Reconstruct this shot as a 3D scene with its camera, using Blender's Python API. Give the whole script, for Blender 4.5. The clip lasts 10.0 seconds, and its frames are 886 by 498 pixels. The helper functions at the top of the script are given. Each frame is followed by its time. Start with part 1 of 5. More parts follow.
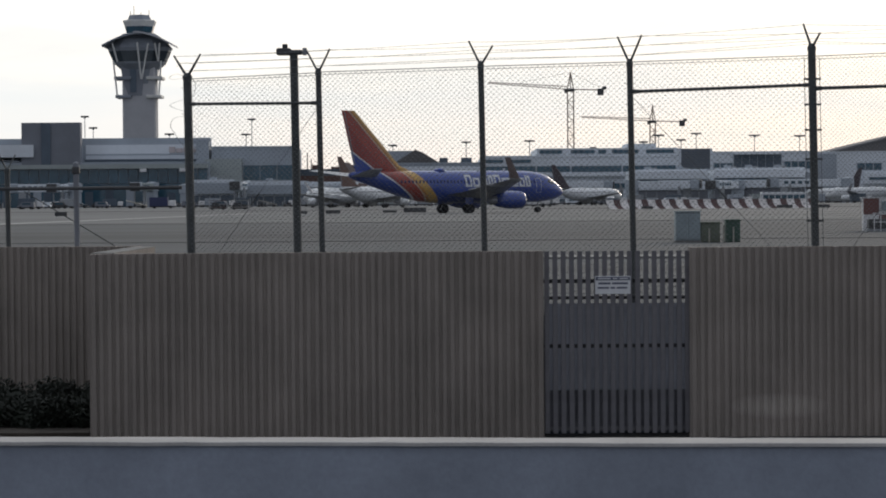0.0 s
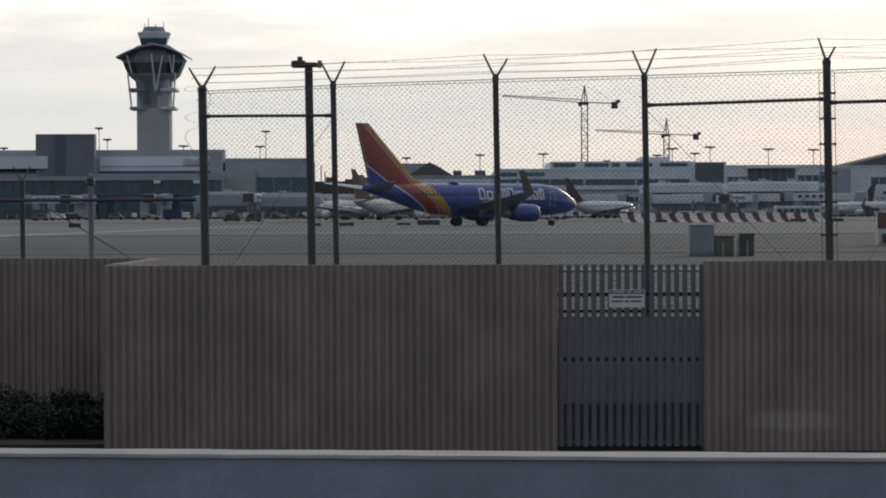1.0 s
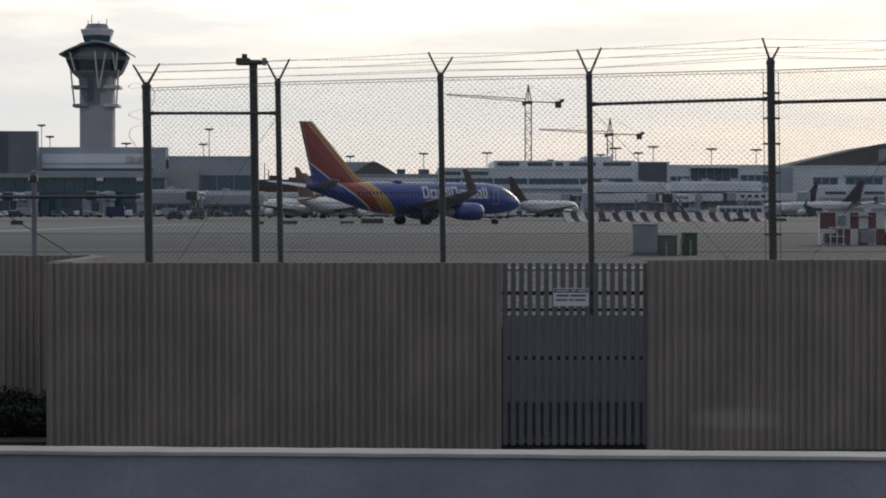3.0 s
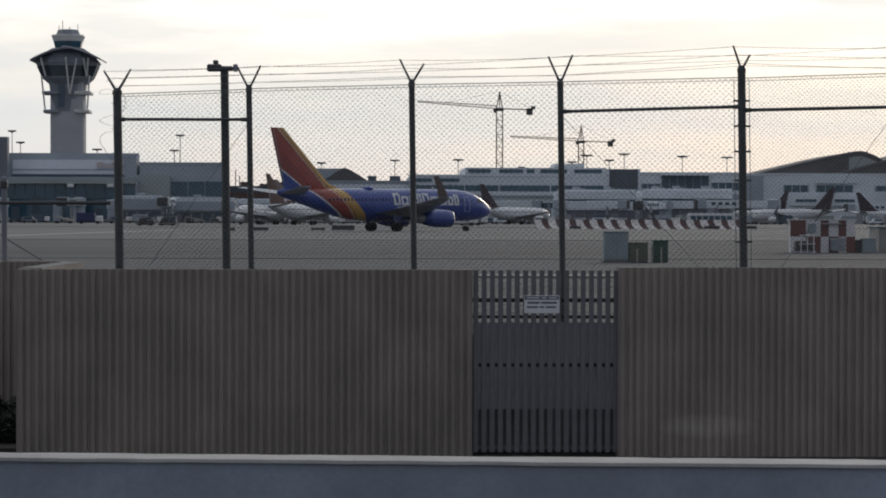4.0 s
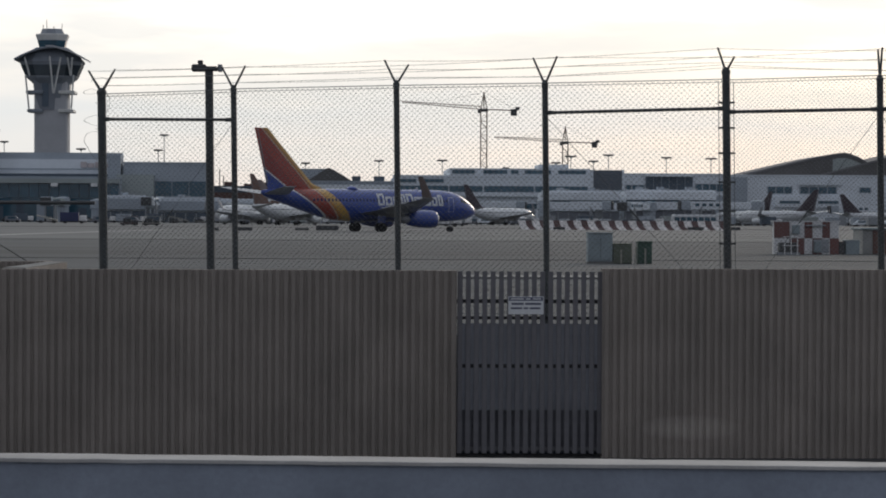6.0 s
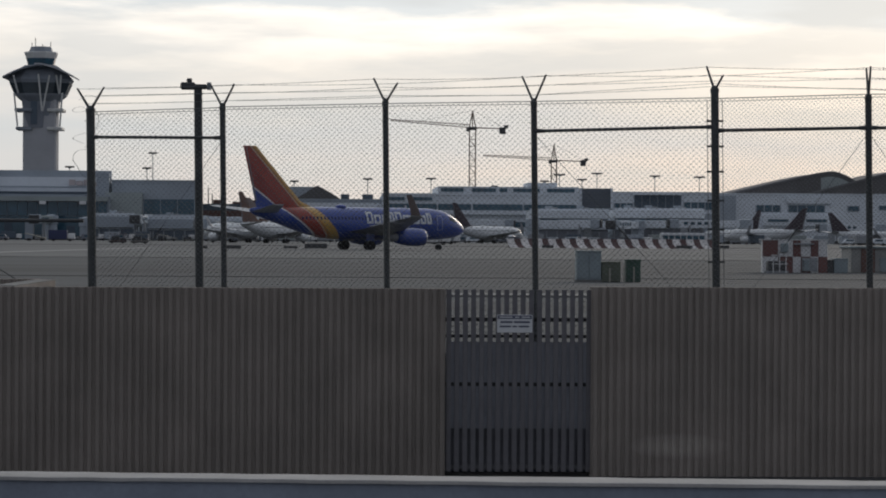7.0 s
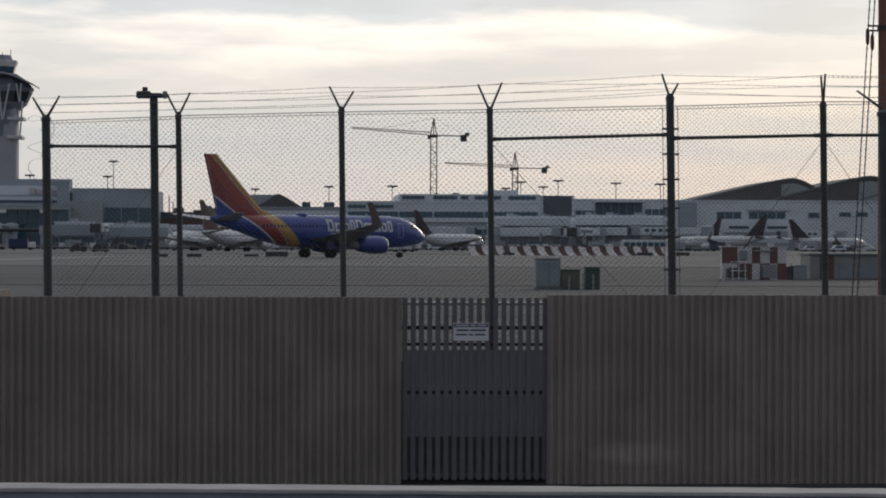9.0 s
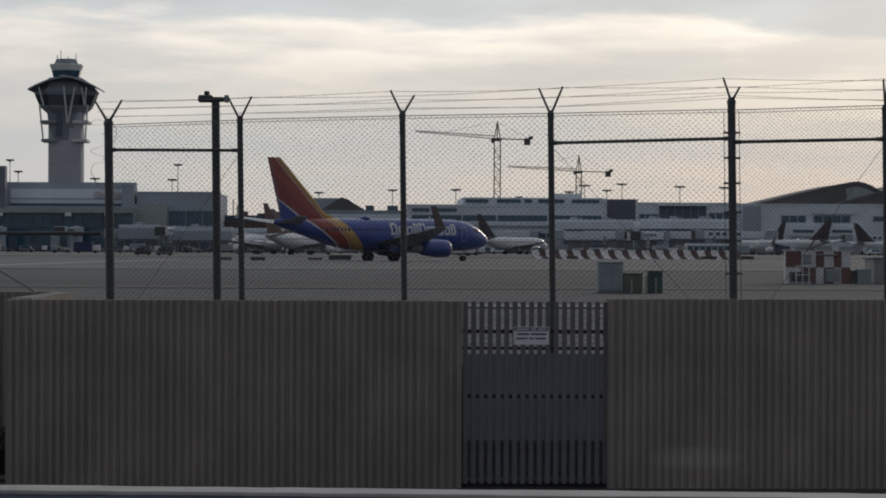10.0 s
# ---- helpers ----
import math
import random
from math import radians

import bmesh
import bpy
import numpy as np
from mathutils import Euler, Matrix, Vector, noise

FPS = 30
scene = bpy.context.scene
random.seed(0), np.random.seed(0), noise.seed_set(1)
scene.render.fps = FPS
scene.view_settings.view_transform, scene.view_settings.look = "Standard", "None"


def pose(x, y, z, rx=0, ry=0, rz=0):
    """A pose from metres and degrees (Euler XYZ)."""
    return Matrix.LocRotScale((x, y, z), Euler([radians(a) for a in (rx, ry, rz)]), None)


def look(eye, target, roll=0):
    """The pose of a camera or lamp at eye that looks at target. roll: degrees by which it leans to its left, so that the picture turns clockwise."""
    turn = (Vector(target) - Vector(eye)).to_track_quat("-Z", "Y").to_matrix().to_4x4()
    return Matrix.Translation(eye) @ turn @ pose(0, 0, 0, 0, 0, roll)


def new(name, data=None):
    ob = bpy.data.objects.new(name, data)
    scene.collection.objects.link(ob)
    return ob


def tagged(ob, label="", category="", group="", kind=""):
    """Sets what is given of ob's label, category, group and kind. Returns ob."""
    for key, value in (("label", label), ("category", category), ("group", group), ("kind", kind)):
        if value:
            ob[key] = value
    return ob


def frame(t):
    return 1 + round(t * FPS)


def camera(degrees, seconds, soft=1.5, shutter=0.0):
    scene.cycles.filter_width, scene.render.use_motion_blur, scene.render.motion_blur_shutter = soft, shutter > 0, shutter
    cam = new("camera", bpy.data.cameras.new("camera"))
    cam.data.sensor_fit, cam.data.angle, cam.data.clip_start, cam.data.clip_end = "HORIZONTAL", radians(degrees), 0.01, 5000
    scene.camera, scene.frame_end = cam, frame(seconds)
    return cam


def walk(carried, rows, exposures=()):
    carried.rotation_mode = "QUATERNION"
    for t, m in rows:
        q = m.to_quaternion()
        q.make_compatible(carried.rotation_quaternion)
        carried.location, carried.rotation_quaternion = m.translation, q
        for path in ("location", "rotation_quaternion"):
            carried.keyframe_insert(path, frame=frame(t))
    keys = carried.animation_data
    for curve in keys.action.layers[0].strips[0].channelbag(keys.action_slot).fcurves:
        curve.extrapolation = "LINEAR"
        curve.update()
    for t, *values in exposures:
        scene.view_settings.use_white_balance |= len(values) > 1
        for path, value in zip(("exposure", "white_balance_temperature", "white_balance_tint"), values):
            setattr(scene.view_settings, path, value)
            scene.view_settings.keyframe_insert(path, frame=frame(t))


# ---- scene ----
cam = camera(20.0, 10.0, soft=1.9)

# seconds, eye x y z, yaw to the left, pitch up, roll (degrees)
PATH = [
    (0.0, 0.0000, 0.0000, 3.1000, 0.0000, -1.0823, -0.4000),
    (0.5, -0.0073, -0.0023, 3.0992, 0.2786, -0.6314, -0.1372),
    (1.0, -0.0100, -0.0054, 3.1026, 0.3043, -0.7910, -0.2027),
    (1.5, -0.0099, -0.0088, 3.1004, 0.3119, -0.8228, -0.3135),
    (2.0, -0.0140, -0.0017, 3.1002, -0.5541, -0.8603, -0.1291),
    (2.5, -0.0238, 0.0026, 3.0999, -0.6001, -0.6332, -0.1557),
    (2.7, -0.0235, 0.0019, 3.0986, -0.7869, -0.8706, -0.1322),
    (3.8, -0.0276, 0.0029, 3.0951, -1.3451, -0.6125, 0.2772),
    (4.0, -0.0231, 0.0061, 3.0977, -1.6471, -0.6671, 0.1349),
    (4.5, -0.0145, 0.0051, 3.1014, -1.2423, -0.4836, -0.0496),
    (5.0, -0.0100, 0.0052, 3.1048, -0.7133, -0.7863, -0.2596),
    (5.5, -0.0192, 0.0040, 3.1024, -1.6199, -0.7581, 0.0834),
    (7.0, -0.0312, 0.0042, 3.1030, -2.2710, -0.2384, 0.3368),
    (7.5, 0.0054, 0.0005, 3.1078, -2.6820, 0.0442, 0.0965),
    (8.0, 0.0471, -0.0061, 3.1098, -2.4490, 0.2411, -0.1968),
    (8.5, 0.0454, 0.0024, 3.1123, -3.3710, -0.0656, -0.0999),
    (9.0, 0.0439, 0.0002, 3.1129, -3.1456, -0.0621, 0.1809),
    (9.5, 0.0469, -0.0018, 3.1100, -2.5810, 0.3561, 0.0474),
    (10.0, 0.0840, -0.0097, 3.1173, -1.6955, 0.0120, 0.2355),
]


def aim(x, y, z, yaw, pitch, roll):
    a, b = radians(yaw), radians(pitch)
    way = Vector((-math.sin(a) * math.cos(b), math.cos(a) * math.cos(b), math.sin(b)))
    eye = Vector((x, y, z))
    return look(eye, eye + 100 * way, roll)


walk(cam, [(t, aim(*row)) for t, *row in PATH],
     exposures=[(0.0, 0.49, 6500, 10), (0.5, 0.30, 6500, 10), (1.0, 0.21, 6500, 10), (1.5, 0.30, 6500, 10), (2.0, 0.30, 6500, 10), (2.5, 0.21, 6500, 10), (4.0, 0.24, 6500, 10), (4.5, 0.18, 6500, 10), (5.0, 0.22, 6500, 10), (5.5, 0.36, 6500, 10),
                (7.0, 0.02, 6450, 10), (7.5, -0.09, 6450, 10), (8.0, -0.18, 6450, 10), (8.5, -0.17, 6450, 11), (9.0, -0.05, 6500, 11), (9.5, -0.18, 6500, 10), (10.0, -0.26, 6500, 10)])


# ---- sky and sun ----
def ramp(nt, stops, fac=None, constant=False):
    n = nt.nodes.new("ShaderNodeValToRGB")
    cr = n.color_ramp
    cr.interpolation = "CONSTANT" if constant else "LINEAR"
    while len(cr.elements) < len(stops):
        cr.elements.new(0.5)
    for e, (p, c) in zip(cr.elements, stops):
        e.position, e.color = p, (*c, 1)
    if fac is not None:
        nt.links.new(fac, n.inputs[0])
    return n.outputs[0]


def math_node(nt, op, a, b=None, c=None):
    n = nt.nodes.new("ShaderNodeMath")
    n.operation = op
    for i, v in enumerate((a, b, c)):
        if v is None:
            continue
        if isinstance(v, (int, float)):
            n.inputs[i].default_value = v
        else:
            nt.links.new(v, n.inputs[i])
    return n.outputs[0]


def mix_color(nt, fac, a, b, blend="MIX"):
    n = nt.nodes.new("ShaderNodeMix")
    n.data_type, n.blend_type = "RGBA", blend
    for sock, v in ((n.inputs[0], fac), (n.inputs[6], a), (n.inputs[7], b)):
        if isinstance(v, (int, float)):
            sock.default_value = v
        elif isinstance(v, tuple):
            sock.default_value = (*v, 1)
        else:
            nt.links.new(v, sock)
    return n.outputs[2]


def noise_node(nt, vec, scale, detail=3.0, rough=0.55):
    n = nt.nodes.new("ShaderNodeTexNoise")
    n.inputs["Scale"].default_value, n.inputs["Detail"].default_value, n.inputs["Roughness"].default_value = scale, detail, rough
    nt.links.new(vec, n.inputs["Vector"])
    return n.outputs["Fac"]


world = bpy.data.worlds.new("sky")
scene.world = world
world.use_nodes = True
nt = world.node_tree
nt.nodes.clear()
out = nt.nodes.new("ShaderNodeOutputWorld")
bg = nt.nodes.new("ShaderNodeBackground")
nt.links.new(bg.outputs[0], out.inputs[0])
sky = nt.nodes.new("ShaderNodeTexSky")
sky.sky_type, sky.sun_disc = "NISHITA", False
SUN_UP, SUN_ROUND = radians(14), radians(22)
sky.sun_elevation, sky.sun_rotation = SUN_UP, SUN_ROUND
coord = nt.nodes.new("ShaderNodeTexCoord")
sep = nt.nodes.new("ShaderNodeSeparateXYZ")
nt.links.new(coord.outputs["Generated"], sep.inputs[0])
dx, dy, dz = sep.outputs
stretch = nt.nodes.new("ShaderNodeMapping")
stretch.inputs["Scale"].default_value = (7, 7, 34)
nt.links.new(coord.outputs["Generated"], stretch.inputs["Vector"])
billow = noise_node(nt, stretch.outputs[0], 1.0, 7, 0.56)
stretch_b = nt.nodes.new("ShaderNodeMapping")
stretch_b.inputs["Scale"].default_value = (14, 14, 90)
stretch_b.inputs["Location"].default_value = (3.1, 1.7, 0.4)
nt.links.new(coord.outputs["Generated"], stretch_b.inputs["Vector"])
wisps = noise_node(nt, stretch_b.outputs[0], 1.0, 4, 0.5)
height = math_node(nt, "ADD", dz, math_node(nt, "MULTIPLY", math_node(nt, "SUBTRACT", billow, 0.5), 0.055))
layers = ramp(nt, [(0.0, (0.66, 0.60, 0.575)), (0.10, (0.765, 0.695, 0.665)), (0.22, (0.785, 0.735, 0.71)), (0.33, (0.67, 0.685, 0.715)),
                   (0.44, (0.83, 0.795, 0.76)), (0.54, (0.98, 0.92, 0.85)), (0.69, (1.27, 1.18, 1.075)), (0.735, (0.80, 0.84, 0.865)), (1.0, (0.67, 0.71, 0.77))],
              math_node(nt, "MULTIPLY", height, 8.0))
grey = mix_color(nt, ramp(nt, [(0.40, (0, 0, 0)), (0.62, (0.6, 0.6, 0.6))], wisps), layers, (0.64, 0.665, 0.685))
# bluish, paler cloud away from the low sun
side = ramp(nt, [(0.0, (1, 1, 1)), (1.0, (0, 0, 0))], math_node(nt, "MULTIPLY_ADD", dx, 3.2, 0.62))
low = ramp(nt, [(0.36, (0.75, 0.75, 0.75)), (0.47, (0.10, 0.10, 0.10)), (0.66, (0.05, 0.05, 0.05)), (0.8, (0.3, 0.3, 0.3))], math_node(nt, "MULTIPLY", height, 8.0))
front = mix_color(nt, math_node(nt, "MULTIPLY", side, low), grey, (0.665, 0.70, 0.72))
# the half of the sky away from the sun is a dim, even blue-grey deck
away = ramp(nt, [(0.0, (1, 1, 1)), (1.0, (0, 0, 0))], math_node(nt, "MULTIPLY_ADD", dy, 0.9, 0.35))
deck = mix_color(nt, away, front, (0.28, 0.295, 0.34))
clear = mix_color(nt, 1.0, sky.outputs[0], (0.05, 0.05, 0.05), "MULTIPLY")
both = mix_color(nt, 0.12, deck, clear)
nt.links.new(both, bg.inputs[0])
bg.inputs[1].default_value = 1.0

sun_data = bpy.data.lights.new("sun", "SUN")
sun_data.energy, sun_data.angle, sun_data.color = 0.6, radians(14), (1.0, 0.88, 0.74)
sun = new("sun", sun_data)
sun_way = Vector((math.sin(SUN_ROUND) * math.cos(SUN_UP), math.cos(SUN_ROUND) * math.cos(SUN_UP), math.sin(SUN_UP)))
sun.matrix_world = look(sun_way * 50, (0, 0, 0))

# ---- materials ----
CACHE = {}


def material(name, color, rough=0.7, vary=0.18, scale=4.0, fine=40.0, bump=0.15, metal=0.0, second=None, coat=0.0, stretch=(1, 1, 1), depth=0.01):
    """A painted, cast or woven surface: blotches at one size, grain at another, and a fine relief."""
    if name in CACHE:
        return CACHE[name]
    m = bpy.data.materials.new(name)
    m.use_nodes = True
    t = m.node_tree
    b = t.nodes["Principled BSDF"]
    tc = t.nodes.new("ShaderNodeTexCoord")
    mp = t.nodes.new("ShaderNodeMapping")
    mp.inputs["Scale"].default_value = stretch
    t.links.new(tc.outputs["Object"], mp.inputs["Vector"])
    big = noise_node(t, mp.outputs[0], scale, 4)
    small = noise_node(t, mp.outputs[0], fine, 3)
    dark = tuple(c * (1 - vary) for c in color)
    light = tuple(min(1, c * (1 + vary)) for c in (second or color))
    col = mix_color(t, ramp(t, [(0.3, (0, 0, 0)), (0.7, (1, 1, 1))], big), dark, light)
    grain = ramp(t, [(0.25, (1 - vary * 0.7,) * 3), (0.75, (1.0,) * 3)], small)
    col = mix_color(t, 1.0, col, grain, "MULTIPLY")
    info = t.nodes.new("ShaderNodeObjectInfo")
    tone = ramp(t, [(0, (0.93,) * 3), (1, (1.0,) * 3)], info.outputs["Random"])
    col = mix_color(t, 1.0, col, tone, "MULTIPLY")
    t.links.new(col, b.inputs["Base Color"])
    t.links.new(math_node(t, "MULTIPLY_ADD", small, 0.25, rough - 0.12), b.inputs["Roughness"])
    b.inputs["Metallic"].default_value = metal
    b.inputs["Coat Weight"].default_value = coat
    if bump:
        bp = t.nodes.new("ShaderNodeBump")
        bp.inputs["Strength"].default_value, bp.inputs["Distance"].default_value = bump, depth
        t.links.new(small, bp.inputs["Height"])
        t.links.new(bp.outputs[0], b.inputs["Normal"])
    CACHE[name] = m
    return m


def glassy(name, color, rough=0.08):
    m = material(name, color, rough, 0.3, 0.2, 2.0, 0)
    m.node_tree.nodes["Principled BSDF"].inputs["Specular IOR Level"].default_value = 0.6
    return m


CONCRETE = material("fluted_concrete", (0.281, 0.250, 0.220), 0.92, 0.12, 1.3, 30, 0.65, second=(0.307, 0.270, 0.238), stretch=(1, 1, 0.6), depth=0.012)
CAP = material("cap_concrete", (0.19, 0.188, 0.18), 0.85, 0.15, 1.5, 50, 0.3)
PARAPET_TOP = material("parapet_top_concrete", (0.44, 0.425, 0.41), 0.85, 0.2, 1.2, 40, 0.3)
PARAPET = material("parapet_paint", (0.31, 0.35, 0.42), 0.75, 0.2, 1.1, 30, 0.2)
ASPHALT = material("asphalt", (0.05, 0.05, 0.052), 0.9, 0.25, 0.5, 60, 0.4)
FIELD = material("airfield_asphalt", (0.048, 0.055, 0.060), 0.95, 0.42, 0.05, 0.7, 0.1, stretch=(0.28, 1.6, 1))
APRON = material("apron_concrete", (0.108, 0.113, 0.113), 0.9, 0.26, 0.02, 0.4, 0.1, stretch=(0.3, 1.2, 1))
TAXI = material("taxiway_asphalt", (0.038, 0.044, 0.048), 0.95, 0.42, 0.05, 0.7, 0.1, stretch=(0.28, 1.6, 1))
EDGE = material("painted_line", (0.28, 0.28, 0.265), 0.8, 0.2, 0.1, 2, 0.0)
SOIL = material("planting_soil", (0.06, 0.05, 0.04), 0.95, 0.3, 2, 30, 0.5)
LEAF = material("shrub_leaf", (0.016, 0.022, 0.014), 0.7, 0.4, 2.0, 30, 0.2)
BARK = material("bark", (0.06, 0.045, 0.035), 0.9, 0.3, 8, 60, 0.4)
POST = material("dark_green_paint", (0.060, 0.068, 0.070), 0.55, 0.3, 5, 60, 0.2)
WIRE = material("fence_wire", (0.20, 0.21, 0.215), 0.55, 0.2, 5, 40, 0.0, metal=0.3)
GALV = material("galvanised_steel", (0.34, 0.36, 0.38), 0.5, 0.2, 6, 40, 0.1, metal=0.6)
GATE = material("gate_paint", (0.165, 0.160, 0.170), 0.55, 0.2, 3, 40, 0.15)
GATE_BACK = material("gate_plate", (0.25, 0.258, 0.285), 0.6, 0.2, 2, 30, 0.1)
SIGN = material("sign_white", (0.72, 0.73, 0.74), 0.5, 0.06, 4, 30, 0.0)
INK = material("sign_ink", (0.10, 0.11, 0.16), 0.6, 0.1, 4, 30, 0.0)
BUILD_WHITE = material("terminal_white", (0.72, 0.765, 0.81), 0.75, 0.10, 0.05, 0.7, 0.1)
BUILD_GREY = material("terminal_grey", (0.38, 0.425, 0.475), 0.8, 0.12, 0.05, 0.7, 0.1)
BUILD_TAN = material("terminal_tan", (0.355, 0.395, 0.39), 0.8, 0.12, 0.05, 0.7, 0.1)
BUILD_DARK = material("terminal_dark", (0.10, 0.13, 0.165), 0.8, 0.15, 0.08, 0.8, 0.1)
PENT = material("plant_room_cladding", (0.20, 0.215, 0.245), 0.75, 0.1, 0.1, 1.0, 0.1)
GLASS = glassy("terminal_glass", (0.038, 0.10, 0.145))
ROOF_DARK = material("curved_roof_metal", (0.13, 0.125, 0.125), 0.75, 0.15, 0.05, 0.8, 0.05)
# tower colours are raised and blued to carry the distance haze
TOWER_C = material("tower_concrete", (0.40, 0.405, 0.425), 0.85, 0.1, 0.1, 1.0, 0.1)
TOWER_M = material("tower_metal", (0.24, 0.265, 0.30), 0.55, 0.15, 0.2, 1.0, 0.05, metal=0.2)
STEEL_W = material("white_steel", (0.62, 0.62, 0.60), 0.5, 0.1, 0.5, 3, 0.0)
CRANE = material("crane_paint", (0.20, 0.15, 0.115), 0.6, 0.2, 0.3, 3, 0.0)
RED = material("red_paint", (0.17, 0.072, 0.065), 0.6, 0.15, 0.6, 6, 0.05)
WHITE = material("white_paint", (0.72, 0.72, 0.72), 0.55, 0.08, 0.6, 6, 0.05)
STEEL_D = material("dark_steel", (0.06, 0.062, 0.065), 0.6, 0.2, 1.0, 8, 0.0)
CABINET = material("cabinet_grey", (0.27, 0.325, 0.345), 0.6, 0.12, 2, 20, 0.05)
BIN_G = material("bin_green", (0.05, 0.10, 0.075), 0.6, 0.2, 2, 20, 0.05)
BIN_O = material("bin_olive", (0.135, 0.155, 0.115), 0.65, 0.2, 2, 20, 0.05)
TIMBER = material("weathered_board", (0.40, 0.38, 0.33), 0.8, 0.15, 2, 20, 0.1)
BROWN = material("rust_brown_paint", (0.14, 0.075, 0.06), 0.7, 0.2, 1.5, 20, 0.05)
RUBBER = material("rubber", (0.018, 0.018, 0.019), 0.8, 0.2, 4, 30, 0.1)
AIR_WHITE = material("aircraft_white", (0.56, 0.58, 0.60), 0.3, 0.04, 0.3, 2, 0.0, coat=0.3)
AIR_BLUE = material("aircraft_blue", (0.03, 0.064, 0.29), 0.32, 0.08, 0.3, 2, 0.0, coat=0.3)
AIR_METAL = material("bare_aluminium", (0.55, 0.55, 0.56), 0.3, 0.1, 1, 8, 0.0, metal=0.9)
AIR_GREY = material("aircraft_grey", (0.30, 0.31, 0.33), 0.4, 0.1, 0.4, 3, 0.0, coat=0.1)
AIR_RED = material("tail_red", (0.050, 0.036, 0.046), 0.7, 0.1, 0.4, 3, 0.0)
AIR_ORANGE = material("tail_orange", (0.14, 0.08, 0.065), 0.7, 0.1, 0.4, 3, 0.0)
AIR_NAVY = material("tail_navy", (0.03, 0.04, 0.11), 0.4, 0.1, 0.4, 3, 0.0)
AIR_GLASS = glassy("cockpit_glass", (0.02, 0.022, 0.026))
CAR_PAINT = material("silver_blue_paint", (0.42, 0.46, 0.52), 0.28, 0.05, 1.0, 8, 0.0, metal=0.6, coat=0.6)
CAR_GLASS = glassy("tinted_glass", (0.012, 0.013, 0.016), 0.1)
CHROME = material("chrome", (0.75, 0.76, 0.78), 0.15, 0.05, 3, 20, 0.0, metal=1.0)
LENS_RED = material("tail_lamp_red", (0.55, 0.02, 0.02), 0.2, 0.1, 3, 20, 0.0, coat=0.5)
FADED = material("faded_red_lettering", (0.52, 0.46, 0.46), 0.7, 0.1, 0.5, 3, 0.0)
GATE_LOW = material("gate_kick_plate", (0.15, 0.15, 0.165), 0.7, 0.25, 3, 30, 0.1)
# the red is dulled in its colour to paint in distance haze
BLAST_RED = material("hazed_blast_red", (0.125, 0.075, 0.073), 0.75, 0.2, 0.8, 6, 0.05)
BLAST_WHITE = material("blast_panel_white", (0.80, 0.77, 0.75), 0.75, 0.15, 0.8, 6, 0.05)
PANE_BLUE = material("blue_cabin_pane", (0.014, 0.022, 0.09), 0.2, 0.1, 1, 8, 0.0)
TOWER_G = glassy("tower_glass", (0.035, 0.05, 0.065))
SHED = material("shed_grey", (0.34, 0.34, 0.325), 0.8, 0.15, 2, 20, 0.1)
ROOF_EDGE = material("roof_edge_metal", (0.20, 0.20, 0.205), 0.6, 0.1, 0.2, 2, 0.0)
WINGLET = material("winglet_paint", (0.17, 0.13, 0.12), 0.4, 0.1, 0.5, 3, 0.0)
POLE_RED = material("red_brown_pole", (0.29, 0.135, 0.10), 0.7, 0.25, 1.5, 25, 0.2, stretch=(1, 1, 0.2))


def striped_livery():
    """Blue body with yellow, orange and red bands that sweep back up the tail."""
    m = bpy.data.materials.new("striped_tail_livery")
    m.use_nodes = True
    t = m.node_tree
    b = t.nodes["Principled BSDF"]
    tc = t.nodes.new("ShaderNodeTexCoord")
    sp = t.nodes.new("ShaderNodeSeparateXYZ")
    t.links.new(tc.outputs["Object"], sp.inputs[0])
    s = math_node(t, "MULTIPLY_ADD", sp.outputs[2], 0.97, sp.outputs[0])
    f = math_node(t, "MULTIPLY_ADD", s, 1 / 16, 30 / 16)
    blue = (0.03, 0.064, 0.29)
    col = ramp(t, [(0.0, (0.26, 0.040, 0.034)), (0.50, (0.33, 0.058, 0.04)), (0.612, (0.50, 0.40, 0.30)), (0.624, (0.45, 0.20, 0.055)), (0.648, (0.54, 0.33, 0.09)), (0.725, blue)], f, True)
    g = math_node(t, "MULTIPLY_ADD", math_node(t, "MULTIPLY_ADD", sp.outputs[2], 1.45, sp.outputs[0]), 1 / 16, 30 / 16)
    col = mix_color(t, ramp(t, [(0.0, (1, 1, 1)), (0.584, (0, 0, 0))], g, True), col, (0.66, 0.66, 0.66))
    col = mix_color(t, ramp(t, [(0.0, (1, 1, 1)), (0.566, (0, 0, 0))], g, True), col, blue)
    dirt = noise_node(t, tc.outputs["Object"], 0.5, 4)
    col = mix_color(t, 1.0, col, ramp(t, [(0.3, (0.85,) * 3), (0.7, (1.0,) * 3)], dirt), "MULTIPLY")
    t.links.new(col, b.inputs["Base Color"])
    b.inputs["Roughness"].default_value, b.inputs["Coat Weight"].default_value = 0.32, 0.3
    return m


LIVERY = striped_livery()


